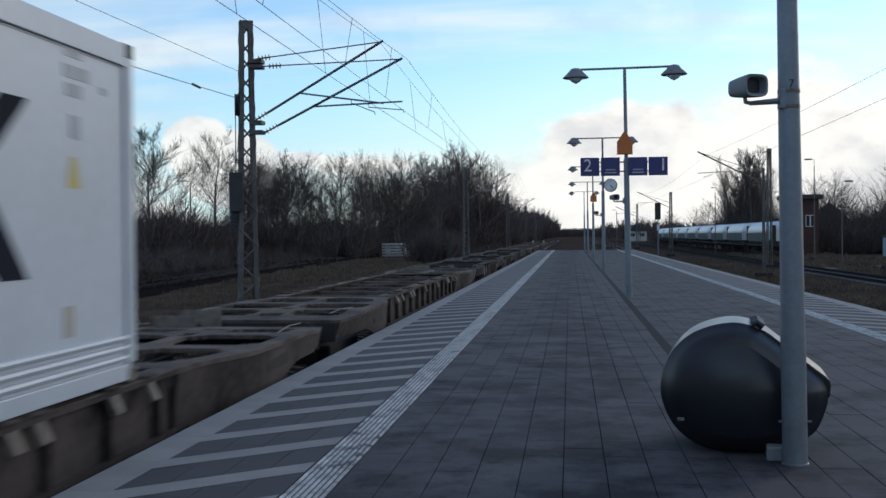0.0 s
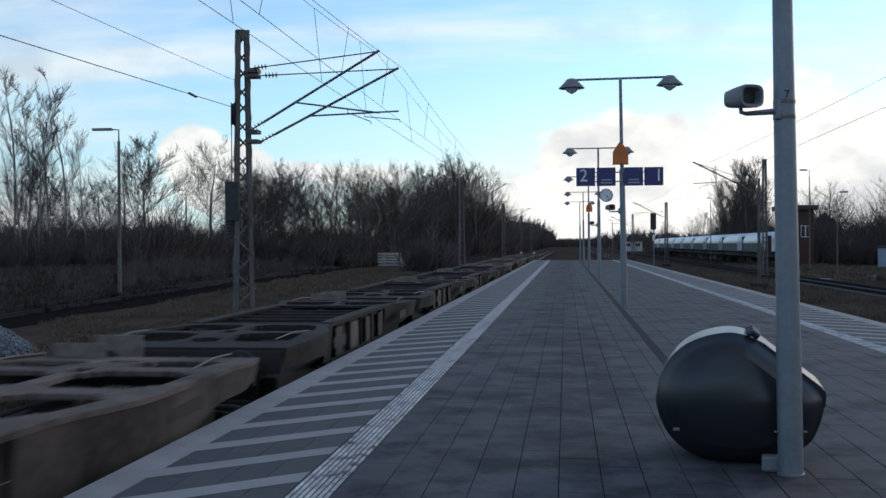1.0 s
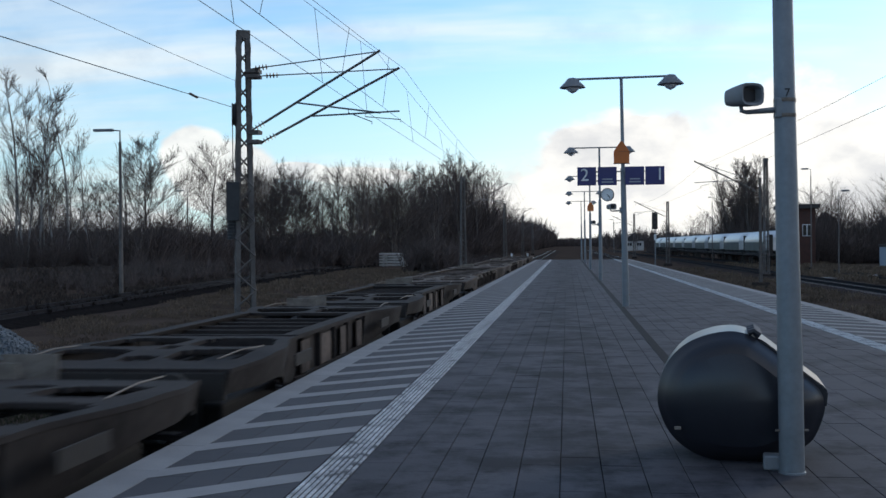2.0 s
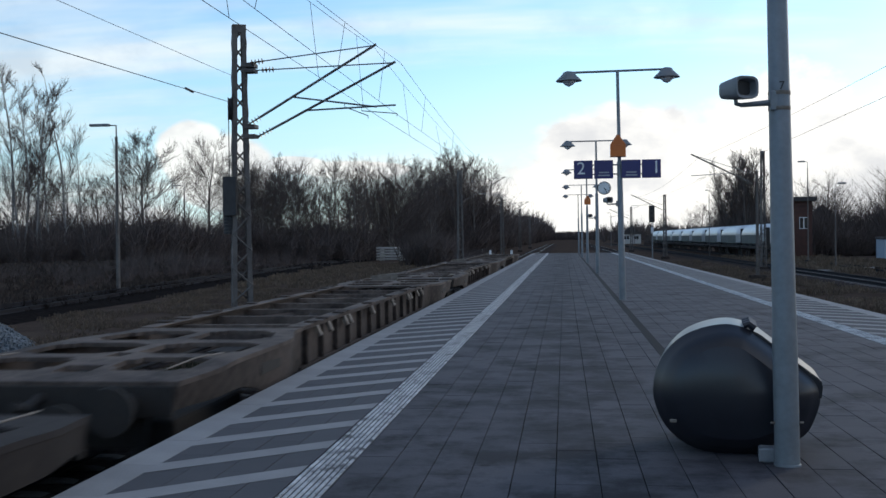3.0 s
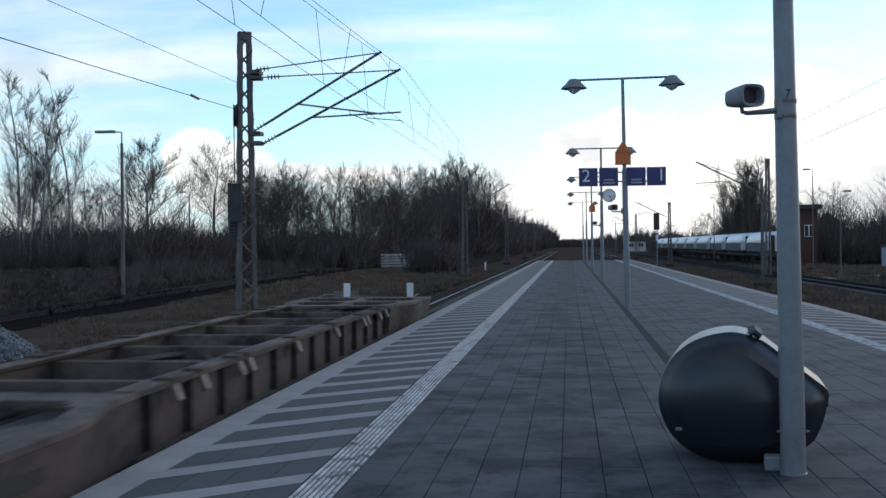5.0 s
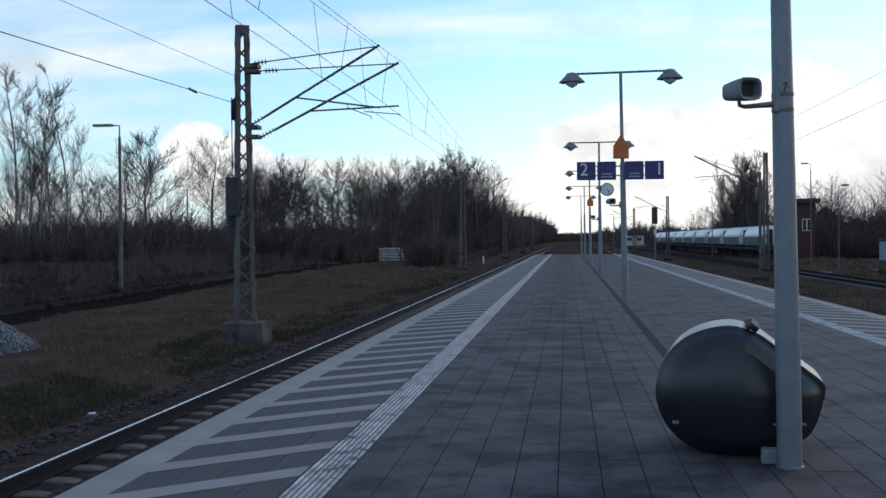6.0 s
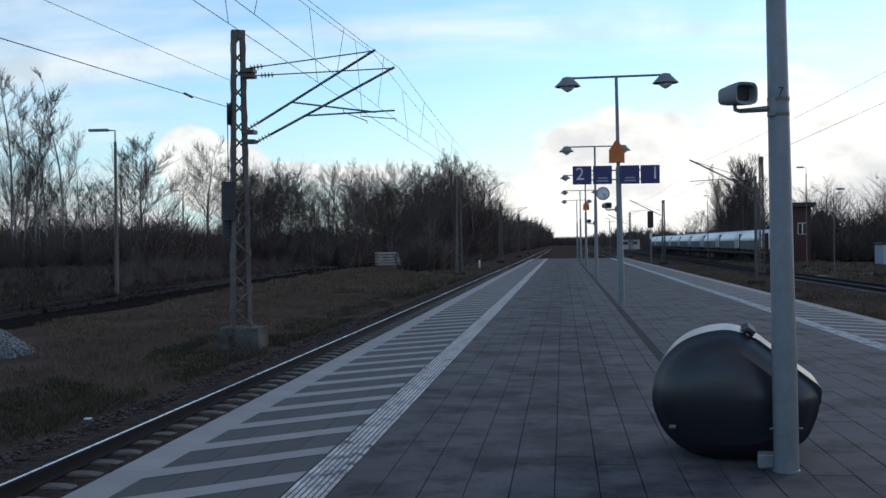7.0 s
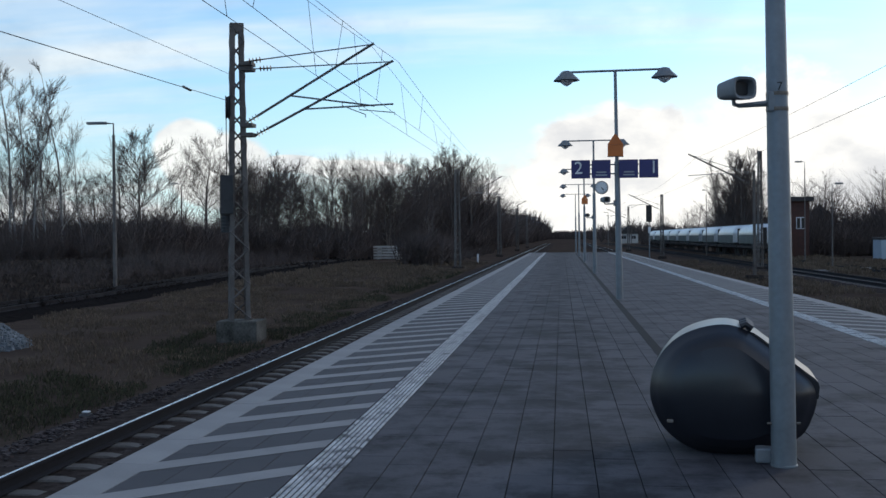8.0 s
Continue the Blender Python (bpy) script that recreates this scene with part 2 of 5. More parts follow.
BOX_GREY = mat("grey_lettering_and_shadow", (0.36, 0.38, 0.42), rough=0.5, scale=2, bump=0)
YELLOW = mat("yellow_sticker", (0.60, 0.48, 0.10), rough=0.5, scale=4, bump=0)
BEIGE = mat("beige_plate", (0.48, 0.42, 0.32), rough=0.6, scale=4, bump=0)
BIN = mat("black_plastic_bin", (0.021, 0.022, 0.029), (0.014, 0.015, 0.020), rough=0.31, scale=2.0, fine=60, bump=0.06, bump_dist=0.002, spec=0.5, rough_var=0.06)
BLUE = mat("blue_sign", (0.028, 0.030, 0.15), (0.022, 0.024, 0.12), rough=0.4, scale=2, bump=0)
SIGN_WHITE = mat("sign_white", (0.75, 0.77, 0.80), rough=0.5, scale=3, bump=0)
ORANGE = mat("orange_box", (0.62, 0.17, 0.03), (0.5, 0.13, 0.025), rough=0.5, scale=3, bump=0)
GLASS_LAMP = mat("lamp_diffuser", (0.72, 0.76, 0.82), (0.62, 0.66, 0.72), rough=0.25, scale=3, bump=0)
CLOCK_FACE = mat("clock_face", (0.80, 0.82, 0.84), rough=0.4, scale=3, bump=0)
BLACK = mat("black_paint", (0.015, 0.015, 0.017), rough=0.5, scale=3, bump=0)
SILVER = mat("silver_wagon_roof", (0.60, 0.62, 0.64), (0.46, 0.48, 0.50), rough=0.38, metal=0.6, scale=1, fine=8, bump=0.1)
BRICK = mat("red_brick_wall", (0.085, 0.038, 0.030), (0.05, 0.026, 0.021), rough=0.9, scale=2, fine=14, bump=0.3)
ROOF = mat("dark_roof", (0.05, 0.045, 0.045), rough=0.8, scale=2, fine=14)
WALL_PALE = mat("pale_render", (0.45, 0.44, 0.42), (0.36, 0.35, 0.34), rough=0.9, scale=1, fine=10)
WINDOW = mat("dark_window_glass", (0.02, 0.022, 0.026), rough=0.12, scale=2, bump=0)
DARK_BED = mat("black_ballast", (0.022, 0.020, 0.020), (0.010, 0.009, 0.009), rough=0.95, scale=5, fine=24, bump=1.0, bump_dist=0.03, spec=0.0)
GRAVEL = mat("blue_grey_gravel", (0.17, 0.20, 0.23), (0.08, 0.095, 0.11), rough=0.9, scale=5, fine=22, bump=1.0, bump_dist=0.04, rnd=0.25)
TIMBER = mat("pale_timber", (0.42, 0.41, 0.39), (0.30, 0.29, 0.28), rough=0.85, scale=3, fine=25, stretch=(0.4, 3, 3), rnd=0.15)
TAIL_RED = mat("red_reflector", (0.55, 0.05, 0.04), rough=0.4, scale=3, bump=0)


# ---- mesh helpers ----
def mesh_from(name, verts, faces, material, smooth=False):
    me = bpy.data.meshes.new(name)
    me.from_pydata([tuple(v) for v in verts], [], faces)
    me.materials.append(material)
    if smooth:
        me.polygons.foreach_set("use_smooth", [True] * len(me.polygons))
    me.update()
    return me


def part(name, bm, material, parent=None, label="", smooth=False):
    """Links a bmesh (or mesh) as one object under its parent."""
    if isinstance(bm, bpy.types.Mesh):
        me = bm
        if not me.materials:
            me.materials.append(material)
    else:
        me = bpy.data.meshes.new(name)
        bm.normal_update()
        bm.to_mesh(me)
        bm.free()
        me.materials.append(material)
        if smooth:
            me.polygons.foreach_set("use_smooth", [True] * len(me.polygons))
            me.set_sharp_from_angle(angle=radians(40))
    ob = new(name, me)
    if parent is not None:
        ob.parent = parent
    if label:
        ob["label"] = label
    return ob


def thing(name, label, category, m=None, group="", kind=""):
    ob = new(name)
    ob.empty_display_size = 0.2
    if m is not None:
        ob.matrix_basis = m
    return tagged(ob, label, category, group, kind)


def box(bm, lo, hi, bevel=0.0, m=None):
    v = [bm.verts.new((x, y, z)) for z in (lo[2], hi[2]) for y in (lo[1], hi[1]) for x in (lo[0], hi[0])]
    fs = [bm.faces.new([v[i] for i in q]) for q in ((0, 2, 3, 1), (4, 5, 7, 6), (0, 1, 5, 4), (2, 6, 7, 3), (0, 4, 6, 2), (1, 3, 7, 5))]
    if bevel:
        edges = list({e for f in fs for e in f.edges})
        r = bmesh.ops.bevel(bm, geom=edges, offset=bevel, segments=2, affect='EDGES', profile=0.5)
        v = list({x for f in r["faces"] for x in f.verts} | {x for x in v if x.is_valid})
    if m is not None:
        bmesh.ops.transform(bm, matrix=m, verts=v)
    return bm


def tube(bm, pts, r, n=6, caps=True):
    """A tube through points; r is one radius or one for each point."""
    pts = [Vector(p) for p in pts]
    rs = [r] * len(pts) if isinstance(r, (int, float)) else r
    rings = []
    for i, p in enumerate(pts):
        d = (pts[min(i + 1, len(pts) - 1)] - pts[max(i - 1, 0)]).normalized()
        a = d.orthogonal().normalized() if abs(d.z) > 0.9 else d.cross(Vector((0, 0, 1))).normalized()
        if rings and abs(d.z) > 0.9:
            a = (last - d * last.dot(d)).normalized()
        last = a
        b = d.cross(a)
        rings.append([bm.verts.new(p + (a * math.cos(t) + b * math.sin(t)) * rs[i]) for t in (2 * math.pi * k / n for k in range(n))])
    for q, s in zip(rings, rings[1:]):
        for k in range(n):
            bm.faces.new((q[k], q[(k + 1) % n], s[(k + 1) % n], s[k]))
    if caps:
        bm.faces.new(rings[0][::-1])
        bm.faces.new(rings[-1])
    return bm


def lathe(bm, profile, n=16, m=None):
    """Turns (radius, height) pairs round the z axis."""
    rings = []
    made = []
    for r, z in profile:
        ring = [bm.verts.new((r * math.cos(2 * math.pi * k / n), r * math.sin(2 * math.pi * k / n), z)) for k in range(n)]
        rings.append(ring)
        made += ring
    for q, s in zip(rings, rings[1:]):
        for k in range(n):
            bm.faces.new((q[k], q[(k + 1) % n], s[(k + 1) % n], s[k]))
    bm.faces.new(rings[0][::-1])
    bm.faces.new(rings[-1])
    if m is not None:
        bmesh.ops.transform(bm, matrix=m, verts=made)
    return bm


def prism(bm, outline, y0, y1):
    """Extrudes an outline of (x, z) from y0 to y1."""
    a = [bm.verts.new((x, y0, z)) for x, z in outline]
    b = [bm.verts.new((x, y1, z)) for x, z in outline]
    n = len(outline)
    bm.faces.new(a)
    bm.faces.new(b[::-1])
    for i in range(n):
        bm.faces.new((a[i], b[i], b[(i + 1) % n], a[(i + 1) % n]))
    return bm


def BM():
    return bmesh.new()


BOX_FACES = ((0, 2, 3, 1), (4, 5, 7, 6), (0, 1, 5, 4), (2, 6, 7, 3), (0, 4, 6, 2), (1, 3, 7, 5))


class Heap:
    """Many simple pieces gathered into one mesh, quickly."""

    def __init__(self):
        self.v, self.f = [], []

    def hexa(self, corners):
        k = len(self.v)
        self.v += corners
        self.f += [tuple(k + i for i in q) for q in BOX_FACES]

    def box(self, lo, hi):
        self.hexa([(x, y, z) for z in (lo[2], hi[2]) for y in (lo[1], hi[1]) for x in (lo[0], hi[0])])

    def stick(self, p, q, r0, r1, n=3):
        p, q = Vector(p), Vector(q)
        d = q - p
        a = d.orthogonal().normalized()
        b = d.cross(a).normalized()
        k = len(self.v)
        for c, r in ((p, r0), (q, r1)):
            for i in range(n):
                t = 2 * math.pi * i / n
                w = c + a * (r * math.cos(t)) + b * (r * math.sin(t))
                self.v.append((w.x, w.y, w.z))
        for i in range(n):
            j = (i + 1) % n
            self.f.append((k + i, k + j, k + n + j, k + n + i))

    def sliver(self, p, q, w):
        p, q = Vector(p), Vector(q)
        a = (q - p).cross(Vector((0.3, 1.0, 0.2))).normalized() * w
        k = len(self.v)
        self.v += [tuple(p - a), tuple(p + a), tuple(q)]
        self.f.append((k, k + 1, k + 2))

    def mesh(self, name, material, smooth=False):
        return mesh_from(name, self.v, self.f, material, smooth)


# ---- the large structure ----
EDGE_L, EDGE_R, PLAT_Y0, PLAT_Y1 = -3.34, 6.50, -24.0, 118.0
TRACK_2, TRACK_1, RAIL_Z = -4.99, 8.15, -0.76
GROUND_Z = -1.02


def smooth01(a, b, v):
    t = min(1.0, max(0.0, (v - a) / (b - a)))
    return t * t * (3 - 2 * t)


def ground_height(x, y):
    h = GROUND_Z + 0.10 * noise.noise(Vector((x * 0.11, y * 0.11, 0))) + 0.05 * noise.noise(Vector((x * 0.5, y * 0.5, 3)))
    near = smooth01(3.2, 6.5, abs(x - TRACK_2)) * smooth01(3.2, 6.5, abs(x - TRACK_1))
    inside = 1 if EDGE_L - 3 < x < EDGE_R + 3 else 0
    h = GROUND_Z - 0.12 + (h - GROUND_Z + 0.12) * near * (1 - inside)
    h += 0.45 * smooth01(-26, -34, x) * smooth01(0, 60, y) if x < -26 else 0
    return h


def build_ground():
    def axis(a):
        s, v, out = 1.3, 0.0, [0.0]
        while v < a:
            v += s
            s *= 1.03 if v < 90 else 1.25
            out.append(v)
        return out
    px = axis(2500)
    xs = sorted({-v for v in px} | set(px))
    ys = sorted({30 - v for v in px} | {30 + v for v in px})
    verts = [(x, y, ground_height(x, y)) for y in ys for x in xs]
    w = len(xs)
    faces = [(j * w + i, j * w + i + 1, (j + 1) * w + i + 1, (j + 1) * w + i) for j in range(len(ys) - 1) for i in range(w - 1)]
    g = new("ground", mesh_from("ground", verts, faces, GROUND, True))
    tagged(g, "dark winter ground with dry grass beside the tracks", "ground", kind="structure")


build_ground()


def ballast_bed(name, cx, y0, y1, top=RAIL_Z - 0.19):
    bm = BM()
    rows = []
    n = int((y1 - y0) / 0.8)
    for j in range(n + 1):
        y = y0 + (y1 - y0) * j / n
        row = []
        for dx, dz in ((-2.9, -0.36), (-2.3, -0.10), (-1.7, 0.0), (-0.6, -0.01), (0.6, -0.01), (1.7, 0.0), (2.3, -0.10), (2.9, -0.36)):
            x = cx + dx * (1 if abs(dx) < 2 else 0.93 + 0.1 * noise.noise(Vector((y * 0.7, dx, 9))))
            row.append(bm.verts.new((x, y, top + dz + 0.03 * noise.noise(Vector((x * 2, y * 2, 1))))))
        rows.append(row)
    for a, b in zip(rows, rows[1:]):
        for i in range(len(a) - 1):
            bm.faces.new((a[i], a[i + 1], b[i + 1], b[i]))
    return tagged(part(name, bm, BALLAST, smooth=True), "brown stone ballast bed under the rails", "ballast", kind="structure")


ballast_bed("ballast_bed", TRACK_2, -30, 420)
ballast_bed("ballast_bed", TRACK_1, -30, 420)
ballast_bed("ballast_bed", 16.3, 10, 420)

RAIL_OUT = [(-0.062, 0), (-0.062, 0.012), (-0.012, 0.035), (-0.009, 0.12), (-0.036, 0.135), (-0.036, 0.163), (-0.028, 0.172),
            (0.028, 0.172), (0.036, 0.163), (0.036, 0.135), (0.009, 0.12), (0.012, 0.035), (0.062, 0.012), (0.062, 0)]


def rails(cx, y0, y1, group, polished=True):
    for s in (-1, 1):
        rail = thing("rail", "rusty steel rail with a polished running surface" if polished else "dull rusty steel rail of a little-used track", "rail", pose(cx + s * 0.7535, 0, RAIL_Z - 0.172), group)
        part("rail_body", prism(BM(), RAIL_OUT, y0, y1), RAIL_SIDE, rail)
        part("rail_head", box(BM(), (-0.021, y0, 0.1705), (0.021, y1, 0.174)), RAIL_TOP if polished else RAIL_SIDE, rail, "running surface")


rails(TRACK_2, -30, 420, "rails of platform track two")
rails(TRACK_1, -30, 420, "rails of platform track one")
rails(16.3, 10, 420, "rails of the far track", False)


def ballast_stones():
    """Loose broken stones along the shoulders and between the near rail and the platform."""
    rng = random.Random(12)
    heap = Heap()
    for x0, x1, n in ((-7.75, -5.95, 6500), (-4.15, -3.45, 1600), (-5.6, -4.4, 1000)):
        for _ in range(n):
            y = 8 + 40 * rng.random() ** 1.6
            x = rng.uniform(x0, x1)
            d = abs(x - TRACK_2)
            z = RAIL_Z - 0.19 - (0 if d < 1.7 else 0.10 * (d - 1.7) / 0.6 if d < 2.3 else 0.10 + 0.26 * (d - 2.3) / 0.55)
            z -= 0.035 if d < 1.6 else 0.0               # lower than the sleepers' tops
            r = rng.uniform(0.02, 0.045)
            heap.hexa([(x + a * r * rng.uniform(0.5, 1.2), y + b * r * rng.uniform(0.5, 1.2), z + c * r * rng.uniform(0.4, 1.0)) for c in (-1, 1) for b in (-1, 1) for a in (-1, 1)])
    tagged(new("ballast_stones", heap.mesh("ballast_stones", STONES)), "loose brown ballast stones beside the rails", "ballast", kind="stuff")


ballast_stones()


def sleeper_mesh():
    bm = BM()
    prof = [(-1.3, 0.0), (-0.95, 0.03), (-0.5, 0.03), (-0.3, 0.0), (0.3, 0.0), (0.5, 0.03), (0.95, 0.03), (1.3, 0.0)]
    rows = []
    for x, z in prof:
        rows.append([bm.verts.new((x, -0.15, -0.16)), bm.verts.new((x, -0.13, z - 0.02)), bm.verts.new((x, -0.10, z)),
                     bm.verts.new((x, 0.10, z)), bm.verts.new((x, 0.13, z - 0.02)), bm.verts.new((x, 0.15, -0.16))])
    for a, b in zip(rows, rows[1:]):
        for i in range(5):
            bm.faces.new((a[i], b[i], b[i + 1], a[i + 1]))
    bm.faces.new(rows[0])
    bm.faces.new(rows[-1][::-1])
    me = bpy.data.meshes.new("sleeper")
    bm.to_mesh(me)
    bm.free()
    me.materials.append(SLEEPER)
    return me


def sleepers():
    me = sleeper_mesh()
    for cx, y0, n, grp in ((TRACK_2, 5.0, 170, "sleepers of platform track two"), (TRACK_1, 15.0, 60, "sleepers of platform track one"),
                           (16.3, 45.0, 60, "sleepers of the far track")):
        for i in range(n):
            ob = new("sleeper", me)
            ob.matrix_basis = pose(cx + random.uniform(-.015, .015), y0 + 0.67 * i, RAIL_Z - 0.205, 0, 0, random.uniform(-.4, .4))
            tagged(ob, "grey concrete railway sleeper in the ballast", "sleeper", grp)


sleepers()

# ---- platform ----
def build_platform():
    p = thing("platform", "grey slab-paved railway platform with hatched edges", "platform", kind="structure")
    bm = BM()
    box(bm, (EDGE_L + 0.06, PLAT_Y0, -1.3), (EDGE_R - 0.06, PLAT_Y1, -0.062))
    part("platform_core", bm, GROOVE, p, "dark bedding and side walls under the slabs")
    return p


platform = build_platform()


# ---- platform lamps ----
def lamp_post(x, y, lean):
    L = thing("platform_lamp", "galvanised platform lamp post with two hooded lights", "lamp", pose(x, y, 0, 0, -lean, 0), "platform lamps")
    H = 6.0
    part("pole", tube(BM(), [(0, 0, -0.02), (0, 0, 0.9), (0, 0, 0.95), (0, 0, 3.6), (0, 0, 3.65), (0, 0, H)],
                      [0.088, 0.088, 0.085, 0.070, 0.050, 0.042], 20), GALV, L, smooth=True)
    part("base_plate", lathe(BM(), [(0.096, 0), (0.096, 0.012), (0.090, 0.016)], 20), GALV, L)
    for z in (0.31,):
        for s in (-1, 1):
            part("bolt", tube(BM(), [(s * 0.085, -0.02, z), (s * 0.115, -0.02, z)], 0.009, 8), SPIGOT, L)
    part("cross_arm", tube(BM(), [(-1.28, 0, H), (1.28, 0, H)], 0.030, 10), PAINT_GREY, L, smooth=True)
    for s in (-1, 1):
        m = pose(s * 1.27, 0, H - 0.20)
        head = part("hood", lathe(BM(), [(0.06, 0.24), (0.13, 0.22), (0.20, 0.13), (0.34, 0.0), (0.345, -0.02), (0.33, -0.02)][::-1], 20, m), PAINT_GREY, L, "grey conical hood", True)
        part("diffuser", lathe(BM(), [(0.20, 0.005), (0.19, -0.04), (0.10, -0.12), (0.015, -0.165)][::-1], 18, m), GLASS_LAMP, head, "clear conical diffuser", True)
    return L


LAMP_X, LAMP_Y0, LAMP_STEP = 1.52, 8.22, 21.4
lamps = [lamp_post(LAMP_X + (0.06 if k == 0 else -0.01 * k), LAMP_Y0 + LAMP_STEP * k, 0.75 if k < 2 else 0.3) for k in range(6)]


def loudspeaker(x, y, z, flip=1):
    L = thing("loudspeaker", "grey horn loudspeaker clamped to a lamp post", "loudspeaker", pose(x, y, z), "platform loudspeakers")
    # housing: a rounded horn that opens towards the camera
    bm = BM()
    rings = []
    for yy, w, h in ((0.13, 0.05, 0.045), (0.11, 0.075, 0.062), (0.0, 0.088, 0.075), (-0.10, 0.098, 0.082), (-0.125, 0.095, 0.080), (-0.12, 0.080, 0.062), (-0.06, 0.065, 0.048)):
        ring = []
        for k in range(20):
            t = 2 * math.pi * k / 20
            c, q = math.cos(t), math.sin(t)
            ring.append(bm.verts.new((w * math.copysign(abs(c) ** 0.55, c), yy, h * math.copysign(abs(q) ** 0.55, q))))
        rings.append(ring)
    for a, b in zip(rings, rings[1:]):
        for k in range(20):
            bm.faces.new((a[k], a[(k + 1) % 20], b[(k + 1) % 20], b[k]))
    bm.faces.new(rings[0][::-1])
    back = bm.faces.new(rings[-1])
    bmesh.ops.transform(bm, matrix=pose(0, 0, 0, 0, 0, 28 * flip), verts=bm.verts[:])
    part("housing", bm, PAINT_GREY, L, smooth=True)
    g = BM()
    box(g, (-0.062, -0.066, -0.046), (0.062, -0.060, 0.046))
    bmesh.ops.transform(g, matrix=pose(0, 0, 0, 0, 0, 28 * flip), verts=g.verts[:])
    part("grille", g, BLACK, L, "dark grille")
    part("bracket", tube(BM(), [(-0.01, 0, -0.06), (-0.005, 0, -0.105), (0.03, 0, -0.115), (0.27 * flip, 0, -0.10)], [0.014, 0.016, 0.016, 0.024], 8), GALV, L, smooth=True)
    part("clamp", box(BM(), (0.225 * flip if flip > 0 else -0.29, -0.05, -0.165), (0.29 if flip > 0 else -0.225, 0.05, -0.02), 0.01), GALV, L)
    for zz in (-0.035, -0.145):
        part("clamp_band", lathe(BM(), [(0.078, zz - 0.014), (0.0795, zz), (0.078, zz + 0.014)], 20, pose(0.300 * flip, 0.02, 0)), SPIGOT, L)
    return L


loudspeaker(1.245, 8.2, 2.705)
loudspeaker(1.14, LAMP_Y0 + LAMP_STEP, 2.62)
loudspeaker(1.14, LAMP_Y0 + LAMP_STEP * 2, 2.62)


def glyph(text, size, m, parent, material, name="numeral"):
    cu = bpy.data.curves.new("glyph", 'FONT')
    cu.body, cu.size, cu.extrude = text, size, 0.002
    cu.align_x, cu.align_y = 'CENTER', 'CENTER'
    tmp = bpy.data.objects.new("glyph", cu)
    scene.collection.objects.link(tmp)
    me = bpy.data.meshes.new_from_object(tmp.evaluated_get(bpy.context.evaluated_depsgraph_get()))
    bpy.data.objects.remove(tmp)
    me.materials.clear()
    me.materials.append(material)
    ob = new(name, me)
    ob.parent = parent
    ob.matrix_basis = m
    return ob


bpy.context.view_layer.update()
glyph("7", 0.085, pose(0.005, -0.076, 2.715, 90, 0, 0), lamps[0], BLACK)


def sign_row():
    """Four blue boards on a bar across the second lamp post."""
    y = LAMP_Y0 + LAMP_STEP - 0.12
    S = thing("platform_sign", "blue platform signs numbered 2 and 1 on a bar", "sign", pose(1.40, y, 3.42))
    part("bar", box(BM(), (-1.10, 0.03, 0.10), (1.10, 0.06, 0.135)), PAINT_GREY, S)
    part("bar", box(BM(), (-1.10, 0.03, -0.14), (1.10, 0.06, -0.105)), PAINT_GREY, S)
    for x0, txt in ((-1.13, "2"), (-0.60, ""), (0.11, ""), (0.63, "1")):
        b = part("board", box(BM(), (x0, -0.02, -0.24), (x0 + 0.49, 0.03, 0.24), 0.008), BLUE, S, "dark blue board")
        if txt:
            glyph(txt, 0.46, pose(x0 + (0.19 if txt == "2" else 0.37), -0.026, 0.02, 90, 0, 0), b, SIGN_WHITE)
        else:
            for k, w in enumerate((0.26, 0.30)):
                part("text_bar", box(BM(), (x0 + 0.25 - w / 2, -0.024, -0.10 - 0.075 * k), (x0 + 0.25 + w / 2, -0.019, -0.065 - 0.075 * k)), BOX_GREY, b, "pale line of writing")
    return S


sign_row()


def info_box(x, y, z, s=1.0):
    B = thing("notice_box", "orange house-shaped box on a lamp post", "box", pose(x, y, z), "orange boxes on the lamp posts")
    w = 0.20 * s
    part("body", prism(BM(), [(-w, 0), (w, 0), (w, 0.30 * s), (-w, 0.30 * s)], -0.13, -0.055), ORANGE, B)
    part("gable", prism(BM(), [(-w * 1.03, 0.305 * s), (w * 1.03, 0.305 * s), (0.03, 0.57 * s), (-0.03, 0.57 * s)], -0.135, -0.055), ORANGE, B)
    part("rim", box(BM(), (-w * 1.04, -0.14, -0.015), (w * 1.04, -0.05, 0.0)), DARK_STEEL, B)


info_box(1.42, LAMP_Y0 + LAMP_STEP, 3.75)
info_box(1.50, LAMP_Y0 + LAMP_STEP * 3, 3.75)


def clock():
    y = LAMP_Y0 + LAMP_STEP * 2
    C = thing("station_clock", "round white station clock on a lamp post", "clock", pose(1.82, y - 0.05, 3.86, 0, 0, -8))
    rim = BM()
    lathe(rim, [(0.28, -0.08), (0.30, -0.07), (0.30, 0.07), (0.28, 0.08)], 28, pose(0, 0, 0, 90))
    part("case", rim, DARK_STEEL, C, smooth=True)
    part("face", lathe(BM(), [(0.27, -0.004), (0.27, 0.004)], 28, pose(0, -0.083, 0, 90)), CLOCK_FACE, C, "white dial")
    for a, l, w in ((130, 0.15, 0.026), (145, 0.22, 0.018)):
        part("pointer", box(BM(), (-w / 2, -0.096, -0.03), (w / 2, -0.089, l), m=pose(0, 0, 0, 0, a, 0)), BLACK, C)
    for k in range(12):
        part("hour_mark", box(BM(), (-0.009, -0.093, 0.205), (0.009, -0.0885, 0.25), m=pose(0, 0, 0, 0, 30 * k, 0)), BLACK, C)
    part("bracket", box(BM(), (-0.36, -0.02, -0.03), (-0.28, 0.02, 0.03)), PAINT_GREY, C)


clock()


